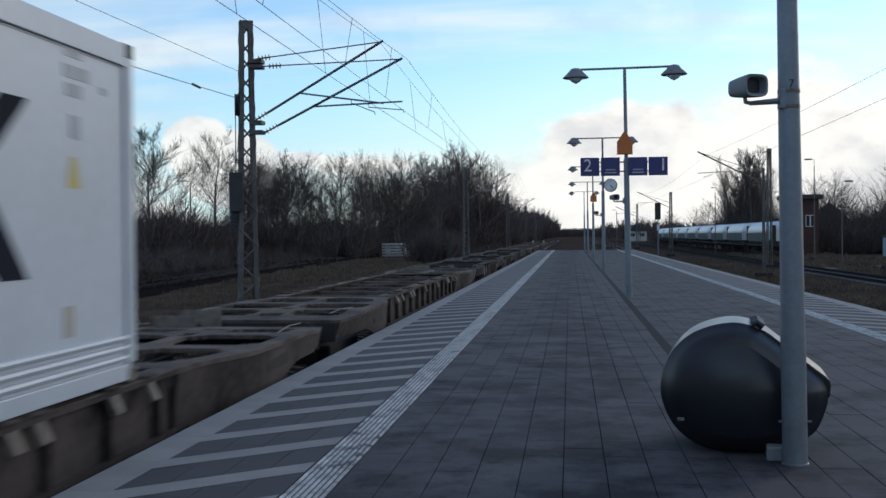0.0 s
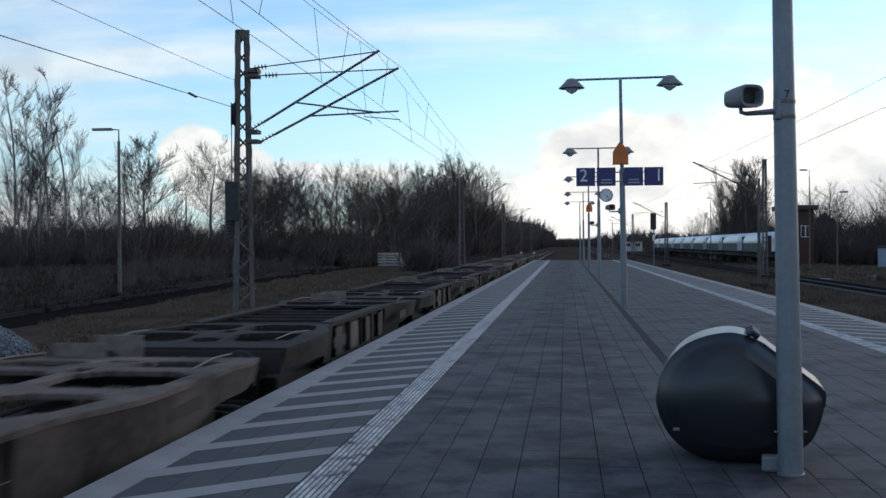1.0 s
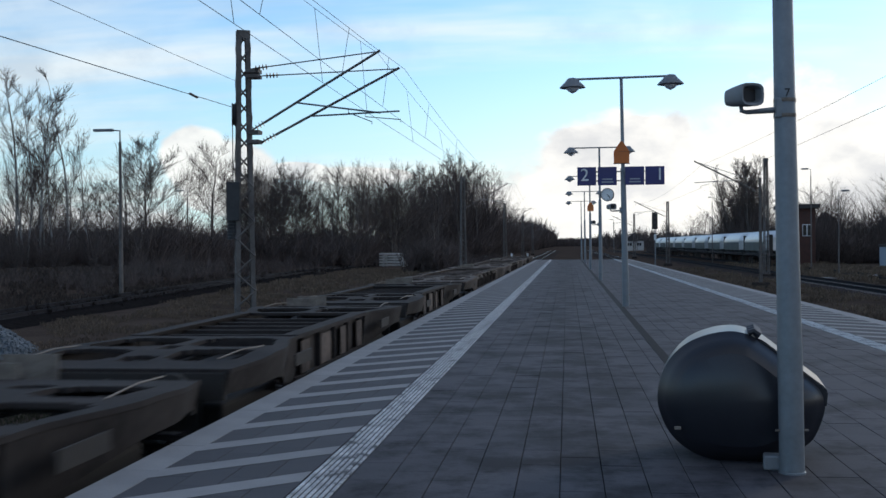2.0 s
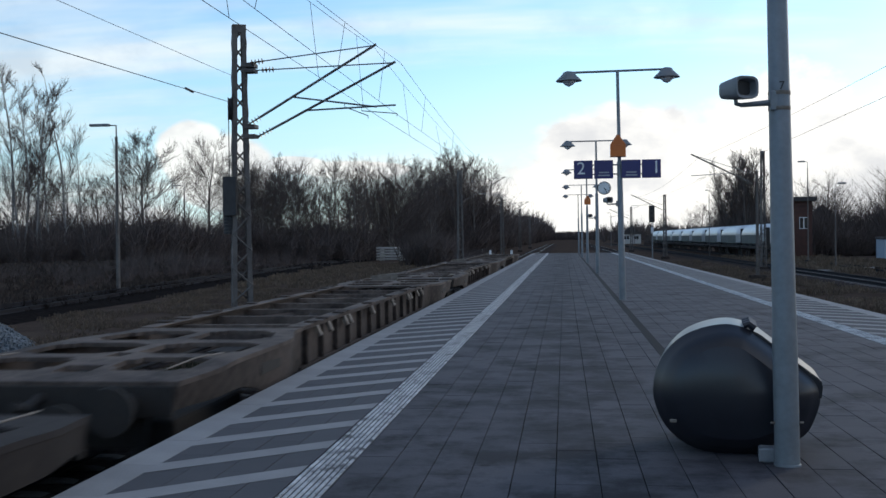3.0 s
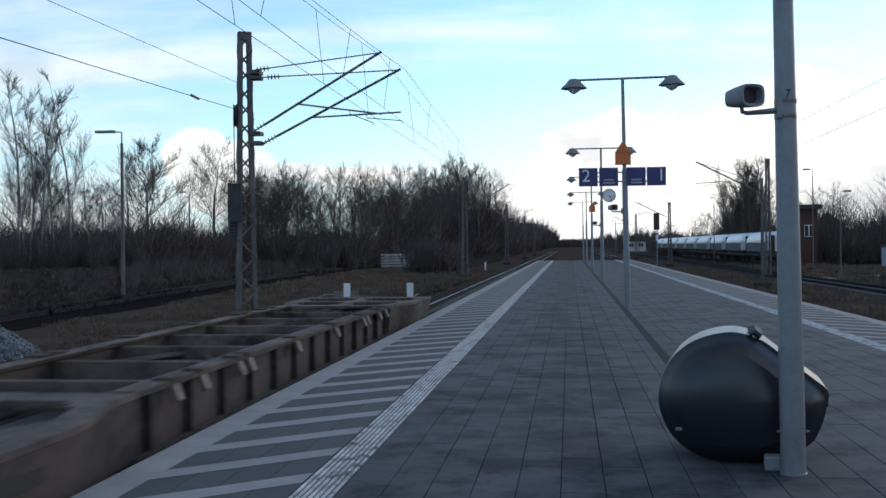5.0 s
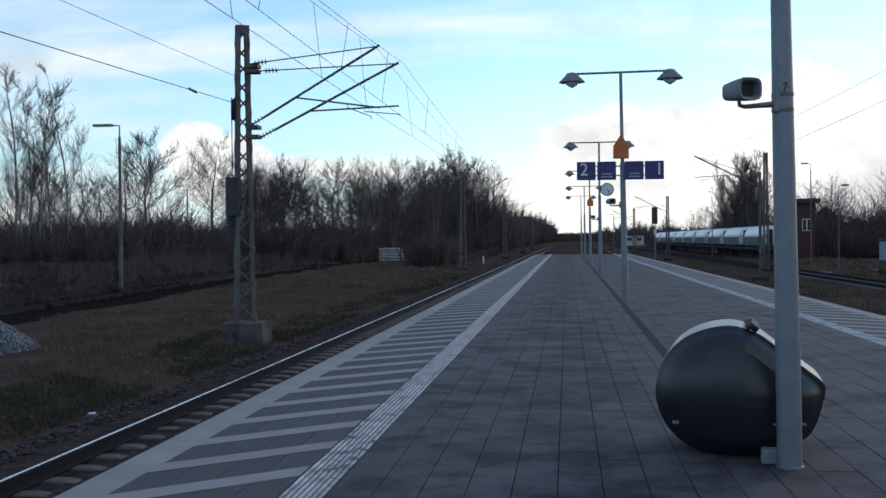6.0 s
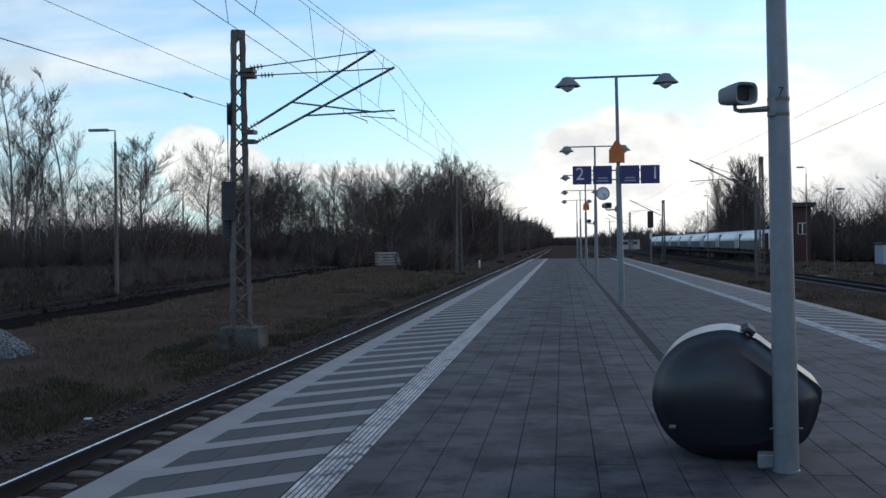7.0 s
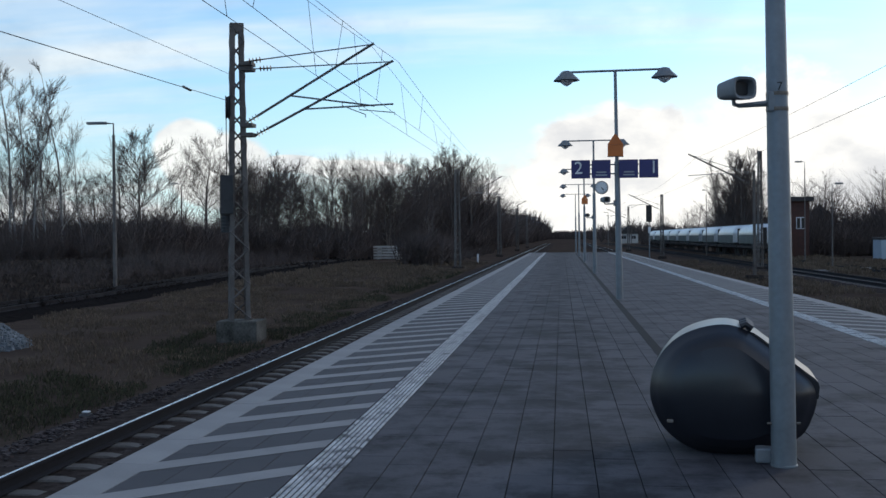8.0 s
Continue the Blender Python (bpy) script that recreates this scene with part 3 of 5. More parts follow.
# ---- the grit bin ----
def grit_bin():
    """A round black plastic bin: a domed front, a broad band, and a sloping hinged lid."""
    B = thing("grit_bin", "round black plastic grit bin with a sloping lid", "bin", pose(1.285, 8.76, 0, 0, 0, -8))
    # outline in the face's plane
    out = [(-0.37, 0.06), (-0.535, 0.20), (-0.62, 0.38), (-0.635, 0.52), (-0.60, 0.68), (-0.52, 0.82), (-0.40, 0.93), (-0.24, 1.00), (-0.06, 1.03),
           (0.08, 1.005), (0.17, 0.955), (0.30, 0.86), (0.50, 0.70), (0.63, 0.58), (0.66, 0.46), (0.62, 0.30), (0.54, 0.16), (0.36, 0.06), (0.16, 0.0), (-0.16, 0.0)]
    pts = []
    n = len(out)
    for i in range(n):                                   # rounder outline
        p0, p1, p2, p3 = (out[(i + k) % n] for k in (-1, 0, 1, 2))
        for t in (0, 0.25, 0.5, 0.75):
            pts.append(tuple(0.5 * ((2 * p1[c]) + (-p0[c] + p2[c]) * t + (2 * p0[c] - 5 * p1[c] + 4 * p2[c] - p3[c]) * t * t
                                    + (-p0[c] + 3 * p1[c] - 3 * p2[c] + p3[c]) * t ** 3) for c in (0, 1)))
    pts = [(x * 0.95, z * 0.955) for x, z in pts]
    cx, cz = 0.0, 0.48
    rings = []
    bm = BM()
    for y, s in ((-0.36, 0.02), (-0.355, 0.25), (-0.335, 0.50), (-0.295, 0.70), (-0.24, 0.82), (-0.18, 0.905), (-0.135, 0.95), (-0.118, 0.978), (-0.10, 1.0), (0.05, 1.005), (0.30, 1.012), (0.60, 1.0), (0.72, 0.95), (0.80, 0.80), (0.84, 0.4), (0.85, 0.02)):
        ring = []
        for x, z in pts:
            zz = cz + (z - cz) * s
            low = max(zz, 0.0) if s > 0.85 else max(zz, 0.012)
            ring.append(bm.verts.new((cx + (x - cx) * s, y, low)))
        rings.append(ring)
    for a, b in zip(rings, rings[1:]):
        for k in range(len(pts)):
            bm.faces.new((a[k], b[k], b[(k + 1) % len(pts)], a[(k + 1) % len(pts)]))
    bm.faces.new(rings[0])
    bm.faces.new(rings[-1][::-1])
    bmesh.ops.recalc_face_normals(bm, faces=bm.faces[:])
    body = part("body", bm, BIN, B, smooth=True)
    body.data.set_sharp_from_angle(angle=radians(20))
    # lid seam, hinge and lid edge
    part("lid_seam", tube(BM(), [(0.125, -0.135, 0.86), (0.19, -0.165, 0.80), (0.285, -0.17, 0.72), (0.43, -0.15, 0.60), (0.52, -0.11, 0.505)], 0.012, 8), BLACK, B, "dark lid seam")
    lid = BM()
    a = [(0.12, 0.99), (0.20, 0.955), (0.50, 0.722), (0.66, 0.60), (0.680, 0.56), (0.668, 0.44), (0.62, 0.45), (0.46, 0.66), (0.18, 0.90)]
    a = [(x * 0.95, z * 0.955) for x, z in a]
    prism(lid, a, -0.115, 0.60)
    bmesh.ops.bevel(lid, geom=lid.edges[:], offset=0.012, segments=2, affect='EDGES')
    part("lid", lid, BIN, B, "sloping black lid", smooth=True)
    for yy in (-0.06, 0.14, 0.34):
        part("hinge", tube(BM(), [(0.076, yy - 0.035, 0.968), (0.115, yy - 0.035, 0.985), (0.16, yy - 0.035, 0.95)], 0.030, 8), BIN, B, smooth=True)
    part("lug", box(BM(), (0.17, -0.44, 0.0), (0.33, -0.30, 0.11), 0.015), PAINT_GREY, B, "grey foot at the base")
    part("fixing", box(BM(), (-0.47, -0.285, 0.25), (-0.42, -0.265, 0.275), 0.004), SPIGOT, B, "small bright fixing")


grit_bin()


# ---- masts and overhead line ----
def lattice_mast(x, y, top, base_z=-0.95, group="overhead line masts", wide=0.36, turn=24):
    """Four angle chords, wider at the foot, laced on all sides; the lattice stands turned to the line."""
    M = thing("catenary_mast", "weathered steel lattice mast of the overhead line", "mast", pose(x, y, base_z), group)
    h = top - base_z
    spin = pose(0, 0, 0, 0, 0, turn)
    k = 0.058 if wide > 0.3 else 0.035

    def corner(sx, sy, z):
        t = z / h
        return spin @ Vector((sx * wide * (0.78 - 0.32 * t), sy * wide * (0.42 - 0.10 * t), z))
    for sx in (-1, 1):
        for sy in (-1, 1):
            bm = BM()
            for a, b in (((0, -0.008), (-sx * 2 * k, 0.008)), ((0, -2 * k), (0.016, 0.0))):
                lo, hi = corner(sx, sy, 0), corner(sx, sy, h)
                if a[1] == -0.008:
                    d = [spin.to_3x3() @ Vector((u, v, 0)) for u, v in ((0, -0.008), (-sx * 2 * k, -0.008), (-sx * 2 * k, 0.008), (0, 0.008))]
                else:
                    d = [spin.to_3x3() @ Vector((u, v, 0)) for u, v in ((-0.008, 0), (0.008, 0), (0.008, -sy * 2 * k), (-0.008, -sy * 2 * k))]
                va, vb = [bm.verts.new(lo + p) for p in d], [bm.verts.new(hi + p) for p in d]
                for i in range(4):
                    bm.faces.new((va[i], va[(i + 1) % 4], vb[(i + 1) % 4], vb[i]))
            bmesh.ops.recalc_face_normals(bm, faces=bm.faces[:])
            part("chord", bm, MAST_STEEL, M, "angle-steel chord")
    n = int(h / 0.46)
    r = 0.026 if wide > 0.3 else 0.015
    for i in range(n):
        z0, z1 = h * i / n, h * (i + 1) / n
        for sy in (-1, 1):
            s = (1 if i % 2 else -1) * sy
            part("lattice_bar", tube(BM(), [corner(-s, sy, z0), corner(s, sy, z1)], r, 4), MAST_STEEL, M)
            part("lattice_bar", tube(BM(), [corner(sy, -s, z0), corner(sy, s, z1)], r, 4), MAST_STEEL, M)
    part("cap", box(BM(), (-wide * 0.50, -wide * 0.36, h - 0.20), (wide * 0.50, wide * 0.36, h + 0.02), m=spin), MAST_STEEL, M)
    part("footing", box(BM(), (-0.48, -0.48, -0.5), (0.48, 0.48, 0.16), 0.03), BALLAST, M, "stained concrete footing")
    return M


def insulator(parent, p, q, n=4, r=0.085):
    p, q = Vector(p), Vector(q)
    bm = BM()
    d = (q - p)
    pr = []
    L = d.length
    for k in range(n):
        z = L * (k + 0.5) / n
        pr += [(0.02, z - L * 0.22 / n), (r, z), (0.02, z + L * 0.22 / n)]
    m = Matrix.Translation(p) @ d.to_track_quat('Z', 'Y').to_matrix().to_4x4()
    lathe(bm, [(0.02, 0)] + pr + [(0.02, L)], 10, m)
    return part("insulator", bm, INSULATOR, parent, "dark ribbed insulator")


def cantilever(parent, ox, oz, oy, s, tip_x, tip_z, low_z, reg_x, reg_z, r=0.035):
    """One bracket arm: s is the side on which the track lies. Places are relative to the mast."""
    tip, low, up = Vector((tip_x, oy, tip_z)), Vector((ox, oy, low_z)), Vector((ox, oy, oz))
    d = (tip - low).normalized()
    insulator(parent, low + d * 0.05, low + d * 0.45)
    part("bracket_tube", tube(BM(), [low, low + d * 0.06], r, 8), MAST_STEEL, parent)
    part("bracket_tube", tube(BM(), [low + d * 0.44, tip + d * 0.06], r, 8), MAST_STEEL, parent, "slanting bracket tube")
    e = (tip - up).normalized()
    insulator(parent, up + e * 0.12, up + e * 0.5)
    part("top_tie", tube(BM(), [up, up + e * 0.13], 0.018, 6), MAST_STEEL, parent)
    part("top_tie", tube(BM(), [up + e * 0.5, tip], 0.018, 6), PAINT_GREY, parent, "thin top tie")
    k = 0.36
    a = low + (tip - low) * k
    end = Vector((tip_x + s * 0.05, oy, reg_z + 0.30))
    part("registration_tube", tube(BM(), [a, end], 0.024, 8), PAINT_GREY, parent, "level registration tube")
    part("steady_arm", tube(BM(), [a + (end - a) * 0.62, a + (end - a) * 0.62 + Vector((0, 0, -0.10)), Vector((reg_x, oy, reg_z + 0.07)), Vector((reg_x, oy, reg_z))], 0.014, 6), PAINT_GREY, parent)
    return tip


mast = lattice_mast(-8.73, 29.6, 7.50)
# two arms, one for each overlapping wire
cantilever(mast, 0.22, 6.46 + 0.95, -0.1, 1, 3.74, 6.84 + 0.95, 4.78 + 0.95, 3.55, 4.90 + 0.95)
cantilever(mast, 0.42, 6.32 + 0.95, 0.25, 1, 4.20, 6.42 + 0.95, 4.50 + 0.95, 4.28, 4.98 + 0.95)
for z in (6.42, 6.28, 4.76, 4.50):
    part("outrigger", box(BM(), (0.10, -0.12, z + 0.90), (0.44, 0.28, z + 1.0)), MAST_STEEL, mast)
part("foundation", box(BM(), (-0.50, -0.52, -0.35), (0.62, 0.50, 0.42), 0.03), MOSSY, mast, "weathered concrete foundation")
part("tension_wheel", lathe(BM(), [(0.10, -0.05), (0.33, -0.05), (0.28, 0.0), (0.33, 0.05), (0.10, 0.05)], 20, pose(-0.28, 0.0, 6.20, 0, 90, 18)), DARK_STEEL, mast, "dark tensioning wheel")
part("tension_weight", lathe(BM(), [(0.17, -0.75)] + [(r, -0.75 + 0.09 * k + o) for k in range(15) for r, o in ((0.17, 0.0), (0.17, 0.07), (0.15, 0.08))] + [(0.15, 0.62)], 12, pose(-0.30, -0.05, 3.55)), DARK_STEEL, mast, "stack of dark tension weights")
part("weight_rod", tube(BM(), [(-0.30, -0.05, 4.1), (-0.30, -0.05, 6.2)], 0.014, 6), DARK_STEEL, mast)
part("cabinet", box(BM(), (-0.42, -0.30, 3.30), (-0.05, -0.14, 4.35), 0.01), DARK_STEEL, mast, "dark plate on the mast")

for yy, top in ((94.0, 7.4), (158.0, 7.4), (222.0, 7.4), (286.0, 7.4)):
    mm = lattice_mast(-8.75, yy, top)
    cantilever(mm, 0.25, 6.35 + 0.95, 0, 1, 3.76, 6.75 + 0.95, 4.75 + 0.95, 3.65, 4.95 + 0.95)
for xx, yy, top, s in ((11.75, 70.0, 5.6, -1), (12.0, 136.0, 6.6, -1), (15.2, 88.0, 8.1, -1), (12.1, 205.0, 7.0, -1)):
    mm = lattice_mast(xx, yy, top, wide=0.30 if yy != 70 else 0.12)
    if yy != 88.0:
        cantilever(mm, -0.25, 5.4 + 0.95, 0, -1, -3.9, 6.65 + 0.95, 4.80 + 0.95, -3.6, 5.05 + 0.95, r=0.045)


def wire(name, pts, r=0.0065, sag=0.0, label="thin overhead wire"):
    out = []
    for a, b in zip(pts, pts[1:]):
        a, b = Vector(a), Vector(b)
        for i in range(12):
            t = i / 12
            p = a.lerp(b, t)
            p.z -= sag * 4 * t * (1 - t)
            out.append(p)
    out.append(Vector(pts[-1]))
    w = part(name, tube(BM(), out, r, 4), WIRE)
    return tagged(w, label, "wire", "overhead wires")


def dropper(x0, z0, x1, z1, y):
    tagged(part("dropper_wire", tube(BM(), [(x0, y, z0), (x1, y, z1)], 0.006, 3), WIRE), "thin dropper between the overhead wires", "wire", "dropper wires")


for x0, zc, xm, zm in ((-4.86, 4.92, -5.01, 6.80), (-4.47, 5.04, -4.31, 6.38)):
    wire("contact_wire", [(x0 - 0.02, -34, zc + 0.10), (x0, 29.6, zc), (x0 + 0.35, 94, zc + 0.02), (x0 + 0.1, 158, zc), (x0 + 0.2, 222, zc), (x0, 286, zc)], label="contact wire over the platform track")
    wire("messenger_wire", [(xm, -34, zm), (xm, 29.6, zm), (x0 + 0.2, 94, 6.75), (x0 + 0.1, 158, 6.75), (x0 + 0.2, 222, 6.75), (x0, 286, 6.75)], sag=0.9, label="sagging messenger wire over the platform track")
    for yy in (4, 10, 16, 22, 27, 35, 44, 54, 64, 74, 84):
        t = (yy + 34) / 63.6 if yy < 29.6 else (yy - 29.6) / 64.4
        zz = (zm if yy < 29.6 else zm + (6.75 - zm) * t) - 0.9 * 4 * t * (1 - t)
        dropper(xm, zz, x0 + (0 if yy < 29.6 else 0.35 * t), zc + (0.10 * (1 - t) if yy < 29.6 else 0.02), yy)
wire("anchor_wire", [(-9.25, -20, 4.15), (-8.95, 29.5, 5.42)], 0.009, 0.05, "wire anchored at the mast")
wire("anchor_wire", [(-9.35, -20, 5.70), (-8.90, 29.5, 6.14)], 0.006, 0.05, "wire anchored at the mast")
a = thing("wire_insulator", "dark rod insulator in the anchored wire", "insulator", pose(-8.97, 26.2, 5.32, 88, 0, 0))
part("rod", lathe(BM(), [(0.02, -0.3), (0.032, -0.25), (0.032, 0.25), (0.02, 0.3)], 8), INSULATOR, a)
wire("contact_wire", [(8.15, -34, 5.35), (8.2, 70, 5.02), (8.3, 136, 5.0), (8.3, 205, 5.0)], label="contact wire over the other platform track")
wire("messenger_wire", [(8.15, -34, 6.6), (8.2, 70, 6.4), (8.3, 136, 6.4), (8.3, 205, 6.4)], sag=0.6, label="sagging messenger wire over the other platform track")


# ---- the goods train ----
WAGON_LEN, SPEED = 25.2, 29.6
DECK = 1.155


def half_width(d, plate):
    """Half the deck's width, d metres from the wagon's end: rounded off at the end, wide over the bogie, drawn in to the long sill."""
    return 1.36 + 0.14 * smooth01(0.0, 1.0, d) - 0.28 * smooth01(plate - 1.9, plate - 0.3, d)


def plate_with_holes(bm, y0, flip, holes, z0, z1, plate):
    """An end deck as long as plate says, drawn in at its end, with rounded openings through it."""
    nx, ny = 30, 56

    def hole(x, d):
        return any((abs(x - hx) / rx) ** 3.2 + (abs(d - hy) / ry) ** 3.2 < 1 for hx, hy, rx, ry in holes)
    top, bot = {}, {}

    def vert(d, i, j, z):
        if (i, j) not in d:
            e = plate * j / ny
            x = half_width(e, plate) * (2 * i / nx - 1)
            drop = 0.06 * (1 - smooth01(0.0, 1.6, e))
            d[i, j] = bm.verts.new((x, y0 + (plate - e if flip else e), z - drop))
        return d[i, j]
    solid = {(i, j) for i in range(nx) for j in range(ny) if not hole(1.40 * (2 * (i + .5) / nx - 1), plate * (j + .5) / ny)}
    for i, j in solid:
        c = ((i, j), (i + 1, j), (i + 1, j + 1), (i, j + 1))
        bm.faces.new([vert(top, *q, z1) for q in c])
        bm.faces.new([vert(bot, *q, z0) for q in c][::-1])
        for (di, dj), (a, b) in (((0, -1), (0, 1)), ((1, 0), (1, 2)), ((0, 1), (2, 3)), ((-1, 0), (3, 0))):
            if (i + di, j + dj) not in solid:
                bm.faces.new((vert(top, *c[b], z1), vert(top, *c[a], z1), vert(bot, *c[a], z0), vert(bot, *c[b], z0)))
    if flip:
        bmesh.ops.reverse_faces(bm, faces=bm.faces[:])
    return bm


def end_sill(s, y0, flip, plate):
    """The curved side plate below an end deck: shallow at the end, deeper towards the middle."""
    bm = BM()
    rows = []
    for k in range(23):
        e = plate * k / 22
        x = s * (half_width(e, plate) - 0.01)
        drop = 0.06 * (1 - smooth01(0.0, 1.6, e))
        low = 0.34 + 0.28 * smooth01(1.6, 3.4, e)
        y = y0 + (plate - e if flip else e)
        rows.append([bm.verts.new(p) for p in ((x, y, DECK - 0.045 - drop), (x - s * 0.05, y, DECK - low), (x - s * 0.10, y, DECK - low), (x - s * 0.05, y, DECK - 0.045 - drop))])
    for a, b in zip(rows, rows[1:]):
        for i in range(4):
            bm.faces.new((a[i], a[(i + 1) % 4], b[(i + 1) % 4], b[i]))
    bm.faces.new(rows[0])
    bm.faces.new(rows[-1][::-1])
    bmesh.ops.recalc_face_normals(bm, faces=bm.faces[:])
    return bm


def build_wagon(Ln, label, group, deck_mat, side_mat, spigots, beams, patches=(), plate=5.6):
    """A container flat wagon, empty; its nearer end is at y = 0, rail top at z = 0."""
    W = thing("flat_wagon", label, "wagon", group=group)
    mid0, mid1 = plate, Ln - plate
    holes = [(0.0, 0.80, 0.16, 0.22), (-0.72, 1.15, 0.42, 0.50), (0.72, 1.15, 0.42, 0.50), (0.0, 1.9, 0.13, 0.2), (-0.66, 2.65, 0.56, 0.66), (0.66, 2.65, 0.56, 0.66),
             (-0.60, 4.40, 0.50, 0.72), (0.60, 4.40, 0.50, 0.72)]
    holes = [h for h in holes if h[1] + h[3] < plate - 0.1]
    for y0, flip in ((0.0, False), (mid1, True)):
        e = -1 if not flip else 1
        ye = 0 if not flip else Ln
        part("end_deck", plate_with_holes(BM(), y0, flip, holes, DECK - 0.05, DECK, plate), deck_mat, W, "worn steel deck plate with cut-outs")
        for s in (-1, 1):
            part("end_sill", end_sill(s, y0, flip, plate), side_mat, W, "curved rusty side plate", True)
            # dark stain on the side plate, made as a thin raised sheet
            part("side_stain", box(BM(), (s * 1.465 - 0.013, ye - e * 2.9 - 0.45, DECK - 0.30), (s * 1.465 + 0.013, ye - e * 2.9 + 0.45, DECK - 0.14), 0.004), UNDER, W, "dark stain on the side plate")
            part("deck_rail", tube(BM(), [(s * 1.12, ye - e * 0.35, DECK + 0.02), (s * 1.16, ye - e * 1.1, DECK + 0.05), (s * 1.20, ye - e * 1.9, DECK + 0.02)], 0.009, 6), SPIGOT, W, "pale worn hand bar")
            part("buffer", lathe(BM(), [(0.11, 0.0), (0.11, 0.32), (0.08, 0.33), (0.08, 0.45), (0.23, 0.46), (0.225, 0.50)], 16, pose(s * 0.875, ye, DECK - 0.28, -90 * e, 0, 0)), UNDER, W, "dark round buffer", True)
        part("headstock", box(BM(), (-1.30, ye - 0.04, DECK - 0.40), (1.30, ye + 0.04, DECK - 0.10), 0.01), UNDER, W)
        part("end_panel", box(BM(), (-1.22, ye + e * 0.05 - 0.012, DECK - 0.20), (-0.55, ye + e * 0.05 + 0.012, DECK + 0.10), 0.004), SPIGOT, W, "pale plate on the headstock")
        part("coupling", tube(BM(), [(0, ye, DECK - 0.2), (0, ye + e * 0.35, DECK - 0.28), (0, ye + e * 0.55, DECK - 0.22)], 0.05, 8), UNDER, W)
        yb = 0.7 if not flip else Ln - 3.1
        part("bogie_frame", box(BM(), (-1.05, yb, 0.30), (1.05, yb + 2.4, 0.62), 0.05), UNDER, W)
        for dy in (0.3, 2.1):
            yy = yb + dy
            ws = part("axle", tube(BM(), [(-1.0, yy, 0.46), (1.0, yy, 0.46)], 0.08, 8), UNDER, W)
            for s in (-1, 1):
                part("wheel", lathe(BM(), [(0.10, -0.06), (0.46, -0.065), (0.47, 0.0), (0.49, 0.06), (0.10, 0.06)], 24, pose(s * 0.75, yy, 0.46, 0, -90 * s, 0)), UNDER, ws, "dark steel wheel", True)
    # long side sills between the end decks: wide flange on a deep web set in under it
    for s in (-1, 1):
        bm = BM()
        outline = [(0, DECK - 0.002), (0.21, DECK - 0.002), (0.21, DECK - 0.035), (0.13, DECK - 0.035), (0.13, DECK - 0.58), (0.20, DECK - 0.58), (0.20, DECK - 0.62), (0.03, DECK - 0.62),
                   (0.03, DECK - 0.58), (0.10, DECK - 0.58), (0.10, DECK - 0.06), (0.0, DECK - 0.045)]
        outline = [(s * (1.22 - x), z) for x, z in outline]
        prism(bm, outline if s > 0 else outline[::-1], mid0, mid1)
        bmesh.ops.recalc_face_normals(bm, faces=bm.faces[:])
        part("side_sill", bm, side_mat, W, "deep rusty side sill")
        n = max(1, int((mid1 - mid0 - 0.8) / 1.09))
        for k in range(n + 1):
            yy = mid0 + 0.4 + k * (mid1 - mid0 - 0.85) / n
            part("rib", box(BM(), (s * 1.155 - 0.04, yy, DECK - 0.575), (s * 1.155 + 0.04, yy + 0.05, DECK - 0.06)), side_mat, W)
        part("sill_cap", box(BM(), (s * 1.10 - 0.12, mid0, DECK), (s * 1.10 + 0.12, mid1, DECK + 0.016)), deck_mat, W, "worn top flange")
        for yy in spigots:
            part("spigot", box(BM(), (-0.035, -0.06, -0.17), (0.035, 0.06, 0.0), 0.012, pose(s * 1.215, yy, DECK - 0.04, 0, -24 * s, 0)), SPIGOT, W, "pale folded container spigot")
            part("spigot_hinge", box(BM(), (s * 1.16 - 0.10, yy - 0.13, DECK + 0.016), (s * 1.16 + 0.10, yy + 0.13, DECK + 0.045), 0.01), side_mat, W)
        for ya, yb in patches:
            part("side_plate", box(BM(), (s * 1.19 - 0.012, ya, DECK - 0.56), (s * 1.19 + 0.012, yb, DECK - 0.10), 0.004), WAGON_DECK, W, "paler worn panel in the side sill")
    part("centre_sill", box(BM(), (-0.20, mid0 - 0.1, DECK - 0.58), (0.20, mid1 + 0.1, DECK - 0.34), 0.01), UNDER, W)
    for yy in beams:
        part("cross_beam", box(BM(), (-1.05, yy - 0.06, DECK - 0.36), (1.05, yy + 0.06, DECK - 0.05), 0.01), deck_mat, W)
    for a, b in zip(beams[1::3], beams[2::3]):
        for s in (-1, 1):
            part("brace", tube(BM(), [(s * 0.95, a, DECK - 0.16), (s * 0.15, b, DECK - 0.16)], 0.05, 4), side_mat, W)
    part("brake_tank", lathe(BM(), [(0.05, -0.5), (0.2, -0.42), (0.2, 0.42), (0.05, 0.5)], 16, pose(0.62, mid0 + 0.9, DECK - 0.48, 90)), UNDER, W, smooth=True)
    part("brake_pipe", tube(BM(), [(-0.55, 0.2, DECK - 0.38), (-0.55, Ln - 0.2, DECK - 0.38)], 0.025, 6), UNDER, W)
    return W


